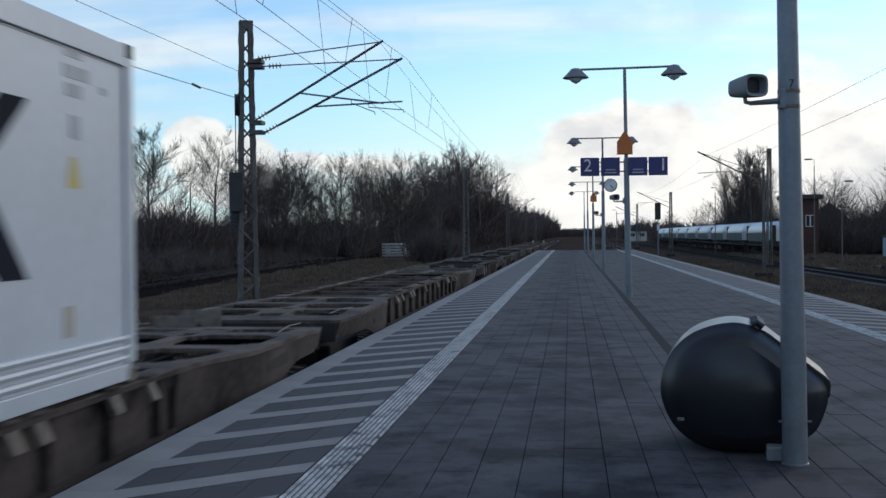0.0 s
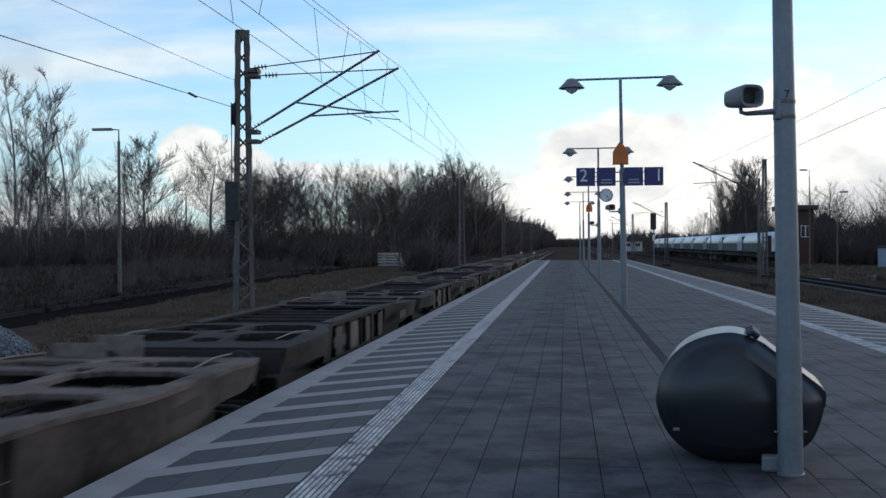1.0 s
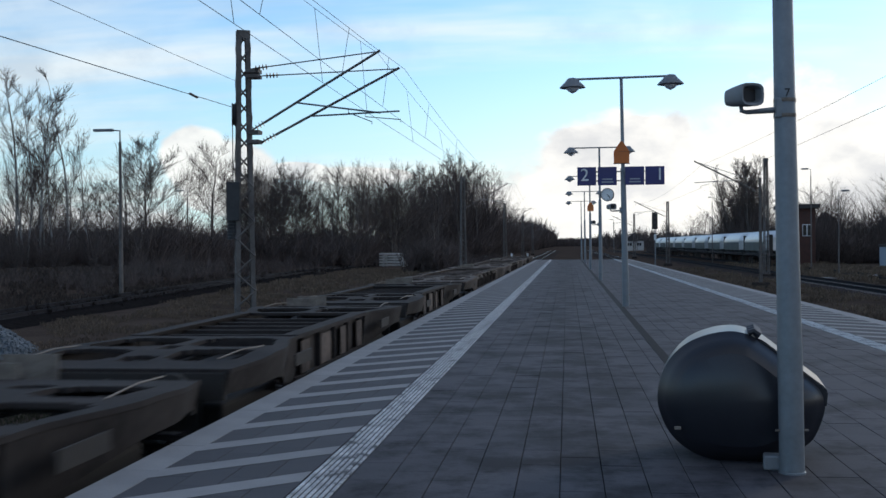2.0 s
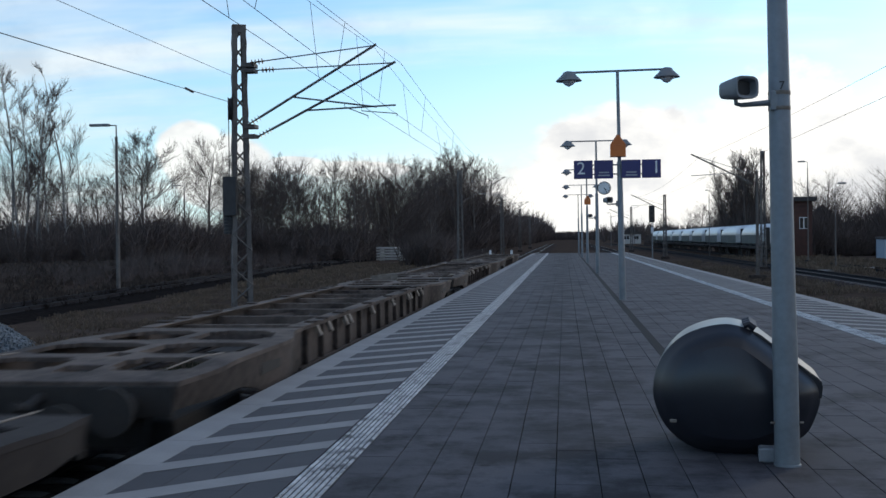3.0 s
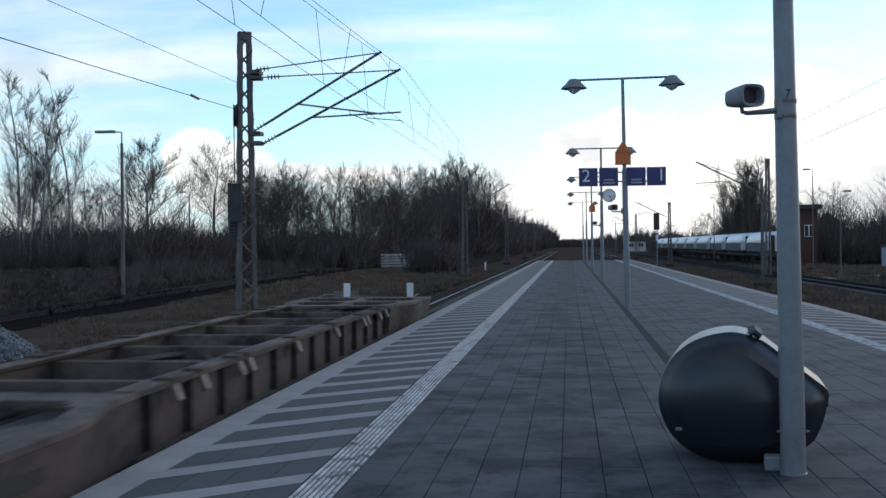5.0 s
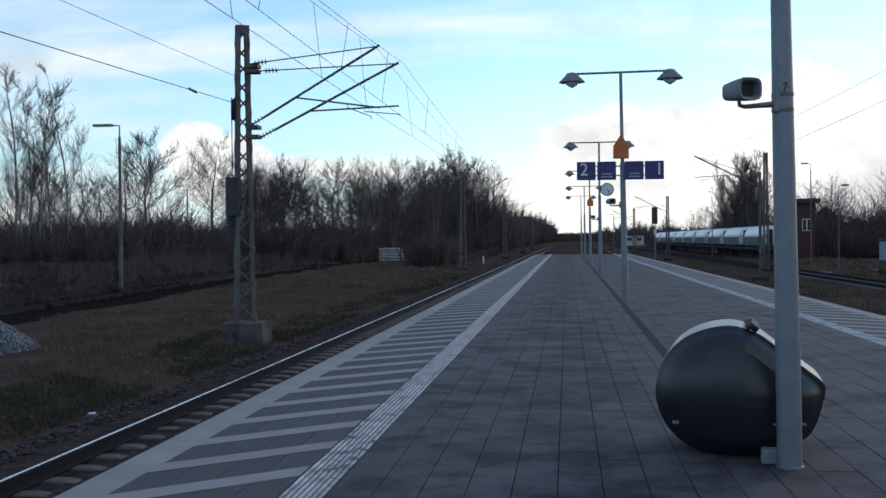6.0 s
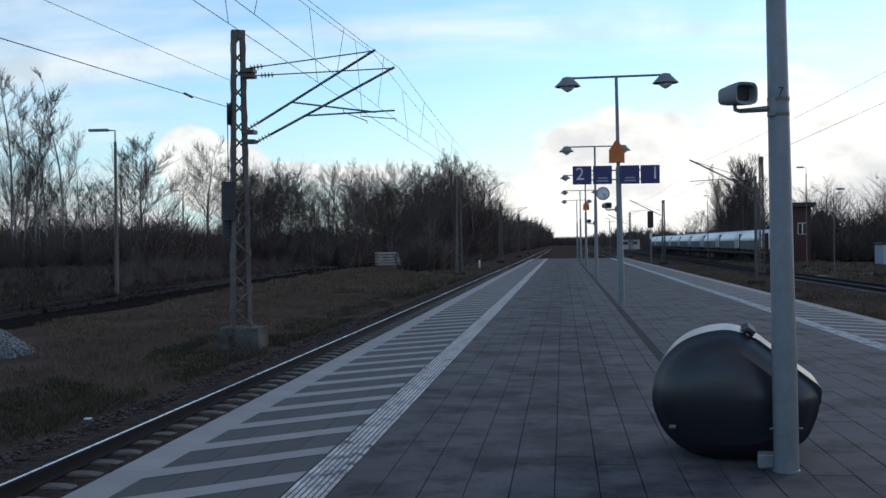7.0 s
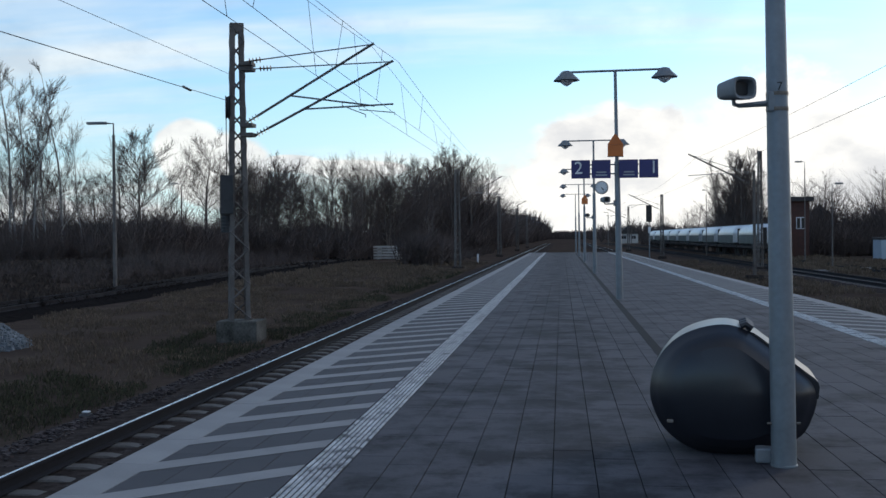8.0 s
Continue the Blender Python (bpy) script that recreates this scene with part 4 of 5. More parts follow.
def container():
    """A white refrigerated box, forty feet long; its rear end is at y = 0 and it reaches to negative y."""
    C = thing("shipping_container", "white refrigerated shipping container on a flat wagon", "container")
    Ln, H, w = 12.19, 2.896, 1.219
    part("shell", box(BM(), (-w + 0.03, -Ln + 0.05, 0.10), (w - 0.03, -0.05, H - 0.02)), BOX_WHITE, C, "smooth white side walls")
    for sx in (-1, 1):
        for y in (-0.085, -Ln + 0.085):
            part("corner_post", box(BM(), (sx * (w - 0.07) - 0.07, y - 0.085, 0.16), (sx * (w - 0.07) + 0.07, y + 0.085, H - 0.12), 0.012), BOX_WHITE, C)
            for z in (0, H - 0.118):
                part("corner_casting", box(BM(), (sx * (w - 0.081) - 0.083, y - 0.09, z), (sx * (w - 0.081) + 0.083, y + 0.09, z + 0.12), 0.012), DARK_STEEL if z else SPIGOT, C, "steel corner casting")
        part("top_rail", box(BM(), (sx * (w - 0.02) - 0.028, -Ln + 0.17, H - 0.20), (sx * (w - 0.02) + 0.02, -0.17, H - 0.01), 0.008), BOX_WHITE, C)
        # thin grey strip: the top rail's shadow line put in as colour
        part("rail_shadow_strip", box(BM(), (sx * (w - 0.028) - 0.004, -Ln + 0.17, H - 0.218), (sx * (w - 0.028) + 0.004, -0.17, H - 0.203)), BOX_GREY, C)
        part("bottom_rail", box(BM(), (sx * (w - 0.03) - 0.035, -Ln + 0.17, 0.02), (sx * (w - 0.03) + 0.03, -0.17, 0.16), 0.01), BOX_WHITE, C)
        for k in range(3):
            part("scuff_rib", tube(BM(), [(sx * (w - 0.022), -Ln + 0.2, 0.215 + 0.085 * k), (sx * (w - 0.022), -0.2, 0.215 + 0.085 * k)], 0.030, 8), BOX_WHITE, C, "pressed scuff rib")
    x = w - 0.028

    def sheet(name, pts, material, label):
        bm = BM()
        a = [bm.verts.new((x - 0.002, y, z)) for y, z in pts]
        b = [bm.verts.new((x + 0.003, y, z)) for y, z in pts]
        bm.faces.new(a[::-1])
        bm.faces.new(b)
        for i in range(len(pts)):
            j = (i + 1) % len(pts)
            bm.faces.new((a[i], a[j], b[j], b[i]))
        bmesh.ops.recalc_face_normals(bm, faces=bm.faces[:])
        part(name, bm, material, C, label)
    # two bold dark strokes, some grey lines, a warning triangle, and a small plate
    sheet("stroke", [(-1.86, 2.22), (-2.26, 2.22), (-3.1, 1.55), (-2.65, 1.55)], BOX_DARK, "bold dark painted stroke")
    sheet("stroke", [(-1.89, 0.95), (-2.30, 0.95), (-2.97, 1.75), (-2.57, 1.75)], BOX_DARK, "bold dark painted stroke")
    for y0, y1, z0, z1 in ((-1.25, -0.98, 2.62, 2.72), (-1.28, -0.85, 2.46, 2.56), (-1.25, -0.98, 2.32, 2.42), (-0.62, -0.52, 2.40, 2.46), (-1.18, -1.02, 2.00, 2.18)):
        sheet("text_bar", [(y0, z0), (y1, z0), (y1, z1), (y0, z1)], BOX_GREY, "grey line of writing")
    sheet("warning_triangle", [(-1.25, 1.62), (-1.02, 1.62), (-1.09, 1.86), (-1.18, 1.86)], YELLOW, "yellow warning sticker")
    sheet("plate", [(-1.32, 0.48), (-1.17, 0.48), (-1.17, 0.72), (-1.32, 0.72)], BEIGE, "small beige plate")
    # door end
    for sx in (-1, 1):
        part("door_leaf", box(BM(), (min(0.01 * sx, sx * 1.06), -0.052, 0.22), (max(0.01 * sx, sx * 1.06), -0.02, H - 0.2), 0.005), BOX_WHITE, C)
        for k in (0.35, 0.75):
            part("locking_rod", tube(BM(), [(sx * k, -0.008, 0.15), (sx * k, -0.008, H - 0.15)], 0.017, 8), SPIGOT, C)
    part("roof_panel", box(BM(), (-w + 0.06, -Ln + 0.1, H - 0.022), (w - 0.06, -0.1, H - 0.004)), BOX_WHITE, C)
    return C


LONG_SPIGOTS = (6.5, 7.3, 8.6, 9.0, 11.3, 13.9, 16.3, 16.7, 18.0, 18.8)
LONG_BEAMS = (6.9, 8.8, 10.7, 12.6, 14.5, 16.4, 18.3)
SHORT_LEN = 12.5
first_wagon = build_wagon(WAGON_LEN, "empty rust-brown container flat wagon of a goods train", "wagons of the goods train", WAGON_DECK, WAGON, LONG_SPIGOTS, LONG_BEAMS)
train = [(first_wagon, 16.0 - WAGON_LEN)] + [(copy_thing(first_wagon, Matrix()), far - WAGON_LEN) for far in (42.5, 124.2, 150.8)]
last = copy_thing(first_wagon, Matrix())
train.append((last, 177.0 - WAGON_LEN))
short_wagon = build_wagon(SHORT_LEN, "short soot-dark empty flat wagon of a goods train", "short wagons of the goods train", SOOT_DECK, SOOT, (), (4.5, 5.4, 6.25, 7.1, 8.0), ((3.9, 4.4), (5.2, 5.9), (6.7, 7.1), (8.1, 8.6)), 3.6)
train += [(short_wagon, 56.3 - SHORT_LEN)] + [(copy_thing(short_wagon, Matrix()), far - SHORT_LEN) for far in (69.9, 83.4, 97.0)]
tagged(last, "last empty rust-brown flat wagon, with tail boards on it")
for s in (-1, 1):
    tb = part("tail_board", box(BM(), (s * 0.84 - 0.085, WAGON_LEN - 0.06, DECK - 0.06), (s * 0.84 + 0.085, WAGON_LEN - 0.03, DECK + 0.30), 0.004), SIGN_WHITE, last, "white and red tail board")
    part("red_field", box(BM(), (s * 0.84 - 0.08, WAGON_LEN - 0.034, DECK + 0.06), (s * 0.84 + 0.08, WAGON_LEN - 0.024, DECK + 0.18)), TAIL_RED, tb, "red field")
box_on_train = container()


def motions():
    times = [k * 1.0 for k in range(9)]
    for w, y in train:                       # y: where the wagon's nearer end is at the start
        walk(w, [(t, pose(TRACK_2, y - SPEED * t, RAIL_Z)) for t in times])
    walk(box_on_train, [(t, pose(TRACK_2, 9.34 - SPEED * t, RAIL_Z + DECK + 0.03)) for t in times])


# ---- trees and brush ----
class Tree:
    """A bare winter tree: tapered trunk and limbs in one heap, twigs in another."""

    def __init__(self, seed, height, trunk_r, spread, start, limbs, rise, fine=3, stems=1):
        self.rng = random.Random(seed)
        self.wood, self.twigs = Heap(), Heap()
        self.fine = fine
        for k in range(stems):
            a = self.rng.uniform(0, 6.28)
            off = Vector((math.cos(a), math.sin(a), 0)) * (0.25 * k)
            self.stem(off, height * self.rng.uniform(0.85, 1.0) if k else height, trunk_r, spread, start, limbs, rise, a if k else None)

    def bent(self, d, amount):
        r = self.rng
        return (d + Vector((r.uniform(-1, 1), r.uniform(-1, 1), r.uniform(-0.6, 0.8))) * amount).normalized()

    def stem(self, base, H, R, spread, start, limbs, rise, lean):
        r = self.rng
        p, d = base.copy(), Vector((0, 0, 1)) if lean is None else Vector((math.cos(lean) * 0.18, math.sin(lean) * 0.18, 1)).normalized()
        n = 9
        nodes = []
        for i in range(n):
            q = p + d * (H / n)
            r0, r1 = R * (1 - i / n) ** 0.8 + 0.012, R * (1 - (i + 1) / n) ** 0.8 + 0.012
            self.wood.stick(p, q, r0, r1, 6)
            nodes.append((p, q, r1))
            p, d = q, (self.bent(d, 0.10) + Vector((0, 0, 0.12))).normalized()
        for k in range(limbs):
            t = start + (1 - start) * (k + r.random()) / limbs
            a, b, rad = nodes[min(n - 1, int(t * n))]
            o = a.lerp(b, (t * n) % 1)
            ang = k * 2.4 + r.uniform(-0.5, 0.5)
            up = rise + r.uniform(-0.15, 0.25)
            dd = Vector((math.cos(ang), math.sin(ang), up)).normalized()
            length = H * spread * (1.25 - 0.95 * (t - start) / (1 - start)) * r.uniform(0.75, 1.15)
            self.limb(o, dd, length, max(0.02, rad * 0.55), 0)

    def limb(self, p, d, length, rad, level):
        r = self.rng
        n = 6 if level == 0 else 3
        for i in range(n):
            d = (self.bent(d, 0.17 if level == 0 else 0.22) + Vector((0, 0, 0.06))).normalized()
            q = p + d * (length / n)
            r0, r1 = rad * (1 - 0.8 * i / n), rad * (1 - 0.8 * (i + 1) / n)
            if level == 0:
                self.wood.stick(p, q, max(r0, 0.012), max(r1, 0.010), 3)
            elif level == 1 and self.fine > 2:
                self.twigs.stick(p, q, max(r0, 0.010), max(r1, 0.008), 3)
            else:
                self.twigs.sliver(p, q + d * 0.1, max(r0 * 0.7, 0.011))
            if level < self.fine - 1:
                for _ in range(1 + (r.random() < (0.35 if level == 0 else 0.45))):
                    self.limb(p.lerp(q, r.random()), self.bent(d, 0.62), length * r.uniform(0.42, 0.72), max(rad * 0.42, 0.009), level + 1)
            else:
                for _ in range(2):
                    o = p.lerp(q, r.random())
                    self.twigs.sliver(o, o + self.bent(d, 0.55) * length * r.uniform(0.4, 0.9), 0.0085)
            p = q


def tree_meshes(kind, material, *args, **kw):
    t = Tree(*args, **kw)
    return t.wood.mesh(kind + "_wood", material, True), t.twigs.mesh(kind + "_twigs", TWIG), t


OAKS = [tree_meshes("oak", BARK, s, 13.0, 0.20, 0.44, 0.22, 18, 0.50) for s in (1, 2, 3, 4)]
TALLS = [tree_meshes("alder", BARK, s, 14.0, 0.15, 0.27, 0.15, 18, 1.0) for s in (11, 12, 13)]
BIRCHES = [tree_meshes("birch", BIRCH, s, 17.0, 0.11, 0.19, 0.18, 10, 1.15) for s in (21, 22, 23)]
FULL = [tree_meshes("full_oak", BARK, s, 13.0, 0.20, 0.40, 0.24, 12, 0.6, fine=4) for s in (51, 52)]
POPLARS = [tree_meshes("poplar", BARK, s, 12.0, 0.13, 0.27, 0.10, 14, 1.5, stems=2) for s in (31, 32)]
LIGHT = [tree_meshes("pole", BARK, s, 14.0, 0.16, 0.30, 0.22, 16, 0.9, fine=2) for s in (41, 42, 43)]


def plant(meshes, x, y, h, base_h, name, label, group, turn):
    t = thing(name, label, "tree", pose(x, y, ground_height(x, y) - 0.1, 0, 0, turn), group)
    s = h / base_h
    for nm, me in (("trunk", meshes[0]), ("crown", meshes[1])):
        ob = new(nm, me)
        ob.parent = t
        ob.scale = (s, s, s)
    return t


def woods():
    rng = random.Random(5)
    # birches and single trees beyond the side track
    for x, y, h in ((-50.4, 98, 18.0), (-49.4, 97, 17.8), (-48.3, 99, 16.5), (-47.9, 95, 17.0), (-47.0, 98, 15.8), (-46.2, 94, 14.0), (-44.6, 96, 17.6), (-43.9, 99, 12.5), (-42.6, 101, 8.5)):
        plant(rng.choice(BIRCHES), x, y, h, 17.0, "birch_tree", "bare birch tree with a white trunk", "birches by the side track", rng.uniform(0, 360))
    for x, y, h in ((-46.5, 120, 12.8), (-50.5, 124, 11), (-41.5, 128, 13.0), (-39.0, 132, 11), (-62, 125, 10), (-55, 128, 9), (-58, 112, 9.5), (-52, 112, 8.5), (-36, 130, 10), (-33, 134, 11)):
        plant(rng.choice(FULL if h > 12 else OAKS), x, y, h, 13.0, "oak_tree", "bare spreading winter tree", "single trees beyond the side track", rng.uniform(0, 360))
    # the edge of the wood, and the trees behind it
    for k in range(30):
        y = rng.uniform(135, 185)
        x = -rng.uniform(19, 0.30 * y)
        h = rng.uniform(9.5, 13.5)
        plant(rng.choice(OAKS + TALLS), x, y, h, 13.5, "wood_tree", "bare tree at the edge of a dark winter wood", "trees of the wood", rng.uniform(0, 360))
    for k in range(32):
        y = rng.uniform(158, 235)
        x = -rng.uniform(20, 0.285 * y)
        plant(rng.choice(LIGHT), x, y, rng.uniform(10.5, 15.0), 14.0, "wood_tree", "bare slender tree inside the winter wood", "trees of the wood", rng.uniform(0, 360))
    for k in range(30):
        y = 184 + k * 1.8 + rng.uniform(-4, 4)
        x = -(rng.uniform(14.5, 27))
        h = rng.uniform(14.5, 17.2)
        plant(rng.choice(TALLS + LIGHT), x, y, h, 14.0, "wood_tree", "bare slender tree in a dense dark clump", "trees of the wood", rng.uniform(0, 360))
    for k in range(36):
        y = 240 + k * 4.5 + rng.uniform(-6, 6)
        x = -(rng.uniform(14.5, 30))
        plant(rng.choice(LIGHT), x, y, rng.uniform(11, 15), 14.0, "wood_tree", "bare tree of the wood along the line", "trees of the wood", rng.uniform(0, 360))
    # beyond the other platform track
    for x, y, h in ((27.1, 170, 14.6), (25.6, 172, 13.8), (28.9, 174, 13.0), (25.2, 179, 11.5), (26.5, 181, 15.2), (27.8, 177, 14.2), (29.9, 178, 12)):
        plant(rng.choice(POPLARS), x, y, h, 12.0, "poplar_tree", "bare upright multi-stemmed tree", "trees by the goods sidings", rng.uniform(0, 360))
    for x, y, h in ((33.5, 158, 9.5), (36.8, 160, 10.5), (39.0, 165, 8.8), (43.5, 158, 10.5), (47, 165, 9), (50, 160, 11)):
        plant(rng.choice(OAKS), x, y, h, 13.0, "oak_tree", "bare spreading winter tree", "trees by the goods sidings", rng.uniform(0, 360))
    for x, y, h in ((33, 300, 9), (37, 310, 10), (29, 330, 8), (42, 330, 9.5), (24, 390, 8)):
        plant(rng.choice(OAKS), x, y, h, 13.0, "oak_tree", "small bare tree far along the sidings", "trees by the goods sidings", rng.uniform(0, 360))


woods()


TRACK_WEED = mat("dark_weeds", (0.034, 0.027, 0.025), (0.018, 0.015, 0.014), rough=0.95, spec=0.0, scale=0.5, fine=8, bump=0, rnd=0.3)


def thicket(name, label, areas, seed, material=THICKET):
    """Brushwood: fans of thin stems with side shoots, all in one mesh."""
    rng = random.Random(seed)
    heap = Heap()
    for x0, x1, y0, y1, n, hmin, hmax, r in areas:
        for _ in range(n):
            x, y = rng.uniform(x0, x1), rng.uniform(y0, y1)
            z = ground_height(x, y) - 0.05
            h = rng.uniform(hmin, hmax) * (0.75 + 0.7 * noise.noise(Vector((x * 0.16, y * 0.10, 7))))
            for _s in range(6):
                a, tilt = rng.uniform(0, 6.28), rng.uniform(0.02, 0.55)
                l = h * rng.uniform(0.55, 1.05)
                p = Vector((x, y, z))
                q = p + Vector((math.cos(a) * tilt, math.sin(a) * tilt, 1.0)) * l * 0.55
                e = q + Vector((math.cos(a) * tilt * 1.5 + rng.uniform(-.3, .3), math.sin(a) * tilt * 1.5 + rng.uniform(-.3, .3), 0.9)) * l * 0.45
                heap.stick(p, q, r, r * 0.8)
                heap.sliver(q, e, r * 0.8)
                for _t in range(7):
                    o = p.lerp(q, rng.uniform(0.15, 1.1))
                    heap.sliver(o, o + Vector((rng.uniform(-.6, .6), rng.uniform(-.6, .6), rng.uniform(0.1, 0.8))) * l * 0.42, r * 0.75)
    return tagged(new(name, heap.mesh(name, material)), label, "brush", kind="stuff")


thicket("brushwood", "dense dark brushwood at the edge of the wood", [
    (-68, -36, 92, 128, 1300, 5.0, 8.6, 0.030), (-68, -24, 126, 165, 1300, 4.4, 8.0, 0.032),
    (-48, -16, 158, 205, 1100, 3.6, 7.0, 0.036), (-32, -13.5, 184, 300, 1500, 8.0, 14.0, 0.05), (-30, -13.5, 300, 520, 700, 8.0, 14.0, 0.10)], 41)
thicket("bramble_bush", "dark bramble bushes beside the line", [(-15.4, -11.2, 104, 112, 170, 3.4, 5.0, 0.025), (-34, -26.5, 60, 120, 420, 1.2, 2.6, 0.016), (-13.5, -11.2, 112, 190, 120, 1.0, 2.2, 0.03)], 42)
thicket("track_weeds", "dark weeds along the side track", [
    (-19.0 - 0.066 * (18 + 10 * k) - 0.4, -16.6 - 0.066 * (18 + 10 * k) - 0.4, 18 + 10 * k, 28 + 10 * k, 80, 0.35, 0.75, 0.012) for k in range(13)], 44, TRACK_WEED)
thicket("hedge_brush", "dark hedge and scrub beyond the goods sidings", [
    (29, 62, 138, 154, 1000, 7.0, 9.6, 0.03), (24.8, 31, 166, 186, 420, 6.5, 11.0, 0.03), (22, 70, 230, 330, 600, 4, 8, 0.06)], 43)


def far_woods():
    """Distant bare woods on the horizon and an added ring out of view, as one mass of stems."""
    rng = random.Random(8)
    heap = Heap()
    for k in range(4200):
        y = rng.uniform(480, 1300)
        left = k % 5 < 2
        x = -rng.uniform(13, 55) if left else rng.uniform(16 + (y - 480) * 0.015, 360)
        h = rng.uniform(10, 17) if left else rng.uniform(5, 11)
        if k > 2600:                                     # unseen ring behind and at the sides, added to darken reflections; below, where the line bends away
            a, d = rng.uniform(0.95, 5.35), rng.uniform(150, 240)
            x, y, h = math.sin(a) * d, math.cos(a) * d, rng.uniform(8, 14)
        if k > 3900:
            x, y, h = rng.uniform(-16, 30), rng.uniform(1150, 1400), rng.uniform(6, 10)
        p = Vector((x, y, GROUND_Z))
        for _s in range(7):
            a, tilt = rng.uniform(0, 6.28), rng.uniform(0.05, 0.45)
            d = Vector((math.cos(a) * tilt, math.sin(a) * tilt, 1))
            heap.sliver(p, p + d * h, 0.5)
            o = p + d * h * rng.uniform(0.2, 0.6)
            heap.sliver(o, o + Vector((rng.uniform(-.6, .6), rng.uniform(-.5, .5), 0.6)) * h * 0.5, 0.35)
    tagged(new("far_woods", heap.mesh("far_woods", THICKET)), "distant bare woods on the horizon, with an added unseen ring behind", "woods", kind="stuff")


far_woods()


def grass(name, label, material, areas, seed):
    rng = random.Random(seed)
    heap = Heap()
    for x0, x1, y0, y1, n, h0, h1 in areas:
        for _ in range(n):
            x, y = rng.uniform(x0, x1), rng.uniform(y0, y1)
            if noise.noise(Vector((x * 0.35, y * 0.25, seed))) < -0.15:
                continue
            side = -17.2 - (y - 5) * 0.103 if y < 39 else -20.7 - (y - 39) * 0.066
            if abs(x - side) < 2.3:
                continue
            z = ground_height(x, y) - 0.02
            for _b in range(9):
                a, l = rng.uniform(0, 6.28), rng.uniform(h0, h1)
                dx, dy = math.cos(a), math.sin(a)
                t = rng.uniform(0.1, 0.55)
                bx, by = x + rng.uniform(-.15, .15), y + rng.uniform(-.15, .15)
                w = 0.004 + 0.00012 * y
                k = len(heap.v)
                heap.v += [(bx - dy * w, by + dx * w, z), (bx + dy * w, by - dx * w, z), (bx + dx * t * l * 0.4, by + dy * t * l * 0.4, z + l * 0.75),
                           (bx + dx * t * l, by + dy * t * l, z + l * 0.9)]
                heap.f += [(k, k + 1, k + 2), (k, k + 2, k + 3)]
    tagged(new(name, heap.mesh(name, material)), label, "grass", kind="stuff")


grass("dry_grass", "dry winter grass beside the line", GRASS, [(-19.5, -7.9, 14, 60, 5600, 0.05, 0.19), (-22, -7.9, 60, 120, 3600, 0.12, 0.36), 
                                                                    (10.9, 14, 40, 120, 1200, 0.1, 0.3), (18.3, 30, 60, 140, 2500, 0.2, 0.5)], 3)
grass("green_grass", "dark green grass beside the track", GREEN, [(-10.4, -7.7, 14, 34, 1900, 0.05, 0.17), (-9.5, -7.7, 34, 90, 1500, 0.06, 0.2)], 4)


grass("weed_strip", "dark withered weeds before the wood", WEED, [(-34, -22, 30, 100, 3500, 0.15, 0.50), (-44, -30, 70, 100, 1500, 0.3, 0.9)], 6)


# ---- beyond the track on the wooded side ----
def side_track():
    line = [(-17.2, 5), (-20.7, 39), (-23.5, 75), (-27.5, 158), (-29.5, 230)]
    bm = BM()
    rows = []
    for x, y in line:
        rows.append([bm.verts.new((x + dx, y, -0.95 + dz)) for dx, dz in ((-2.6, -0.2), (-1.6, 0.10), (1.6, 0.10), (2.6, -0.2))])
    for a, b in zip(rows, rows[1:]):
        for i in range(3):
            bm.faces.new((a[i], a[i + 1], b[i + 1], b[i]))
    tagged(part("ballast_bed", bm, DARK_BED), "overgrown dark ballast of a side track", "ballast", kind="structure")
    for s in (-0.75, 0.75):
        r = thing("rail", "rusty rail of the overgrown side track", "rail", group="rails of the side track")
        bm = BM()
        rings = []
        for x, y in line:
            rings.append([bm.verts.new((x + s + px, y, -0.86 + pz)) for px, pz in RAIL_OUT])
        for a, b in zip(rings, rings[1:]):
            for i in range(len(RAIL_OUT)):
                bm.faces.new((a[i], b[i], b[(i + 1) % len(RAIL_OUT)], a[(i + 1) % len(RAIL_OUT)]))
        part("rail_body", bm, RAIL_SIDE, r)


side_track()


def street_lamp(x, y, top, arm, group, base=None, r=0.075):
    z = ground_height(x, y) if base is None else base
    S = thing("yard_lamp", "grey concrete yard lamp post with a flat arm", "lamp", pose(x, y, z), group)
    h = top - z
    part("post", tube(BM(), [(0, 0, -0.1), (0, 0, h * 0.55), (0, 0, h - 0.6)], [r * 1.5, r * 1.15, r], 10), MAST_STEEL, S, smooth=True)
    part("tip", tube(BM(), [(0.0, 0, h - 0.62), (0, 0, h), (arm * 0.3, 0, h + 0.03)], r * 0.55, 8), PAINT_GREY, S)
    part("light_head", box(BM(), (min(arm * 0.25, arm), -0.13, h - 0.03), (max(arm * 0.25, arm), 0.13, h + 0.11), 0.04), PAINT_GREY, S, "long flat lamp head")


street_lamp(-23.55, 57.0, 7.85, -1.45, "yard lamps beyond the side track")
street_lamp(-40.8, 117.0, 7.7, -1.3, "yard lamps beyond the side track")
street_lamp(20.6, 88.0, 5.5, 0.8, "yard lamps by the goods sidings", r=0.04)
street_lamp(19.0, 150.0, 7.6, -0.5, "yard lamps by the goods sidings", r=0.045)
street_lamp(23.2, 110.0, 8.6, -0.9, "yard lamps by the goods sidings", r=0.045)
street_lamp(13.6, 330.0, 8.6, -1.2, "yard lamps by the goods sidings", r=0.1)


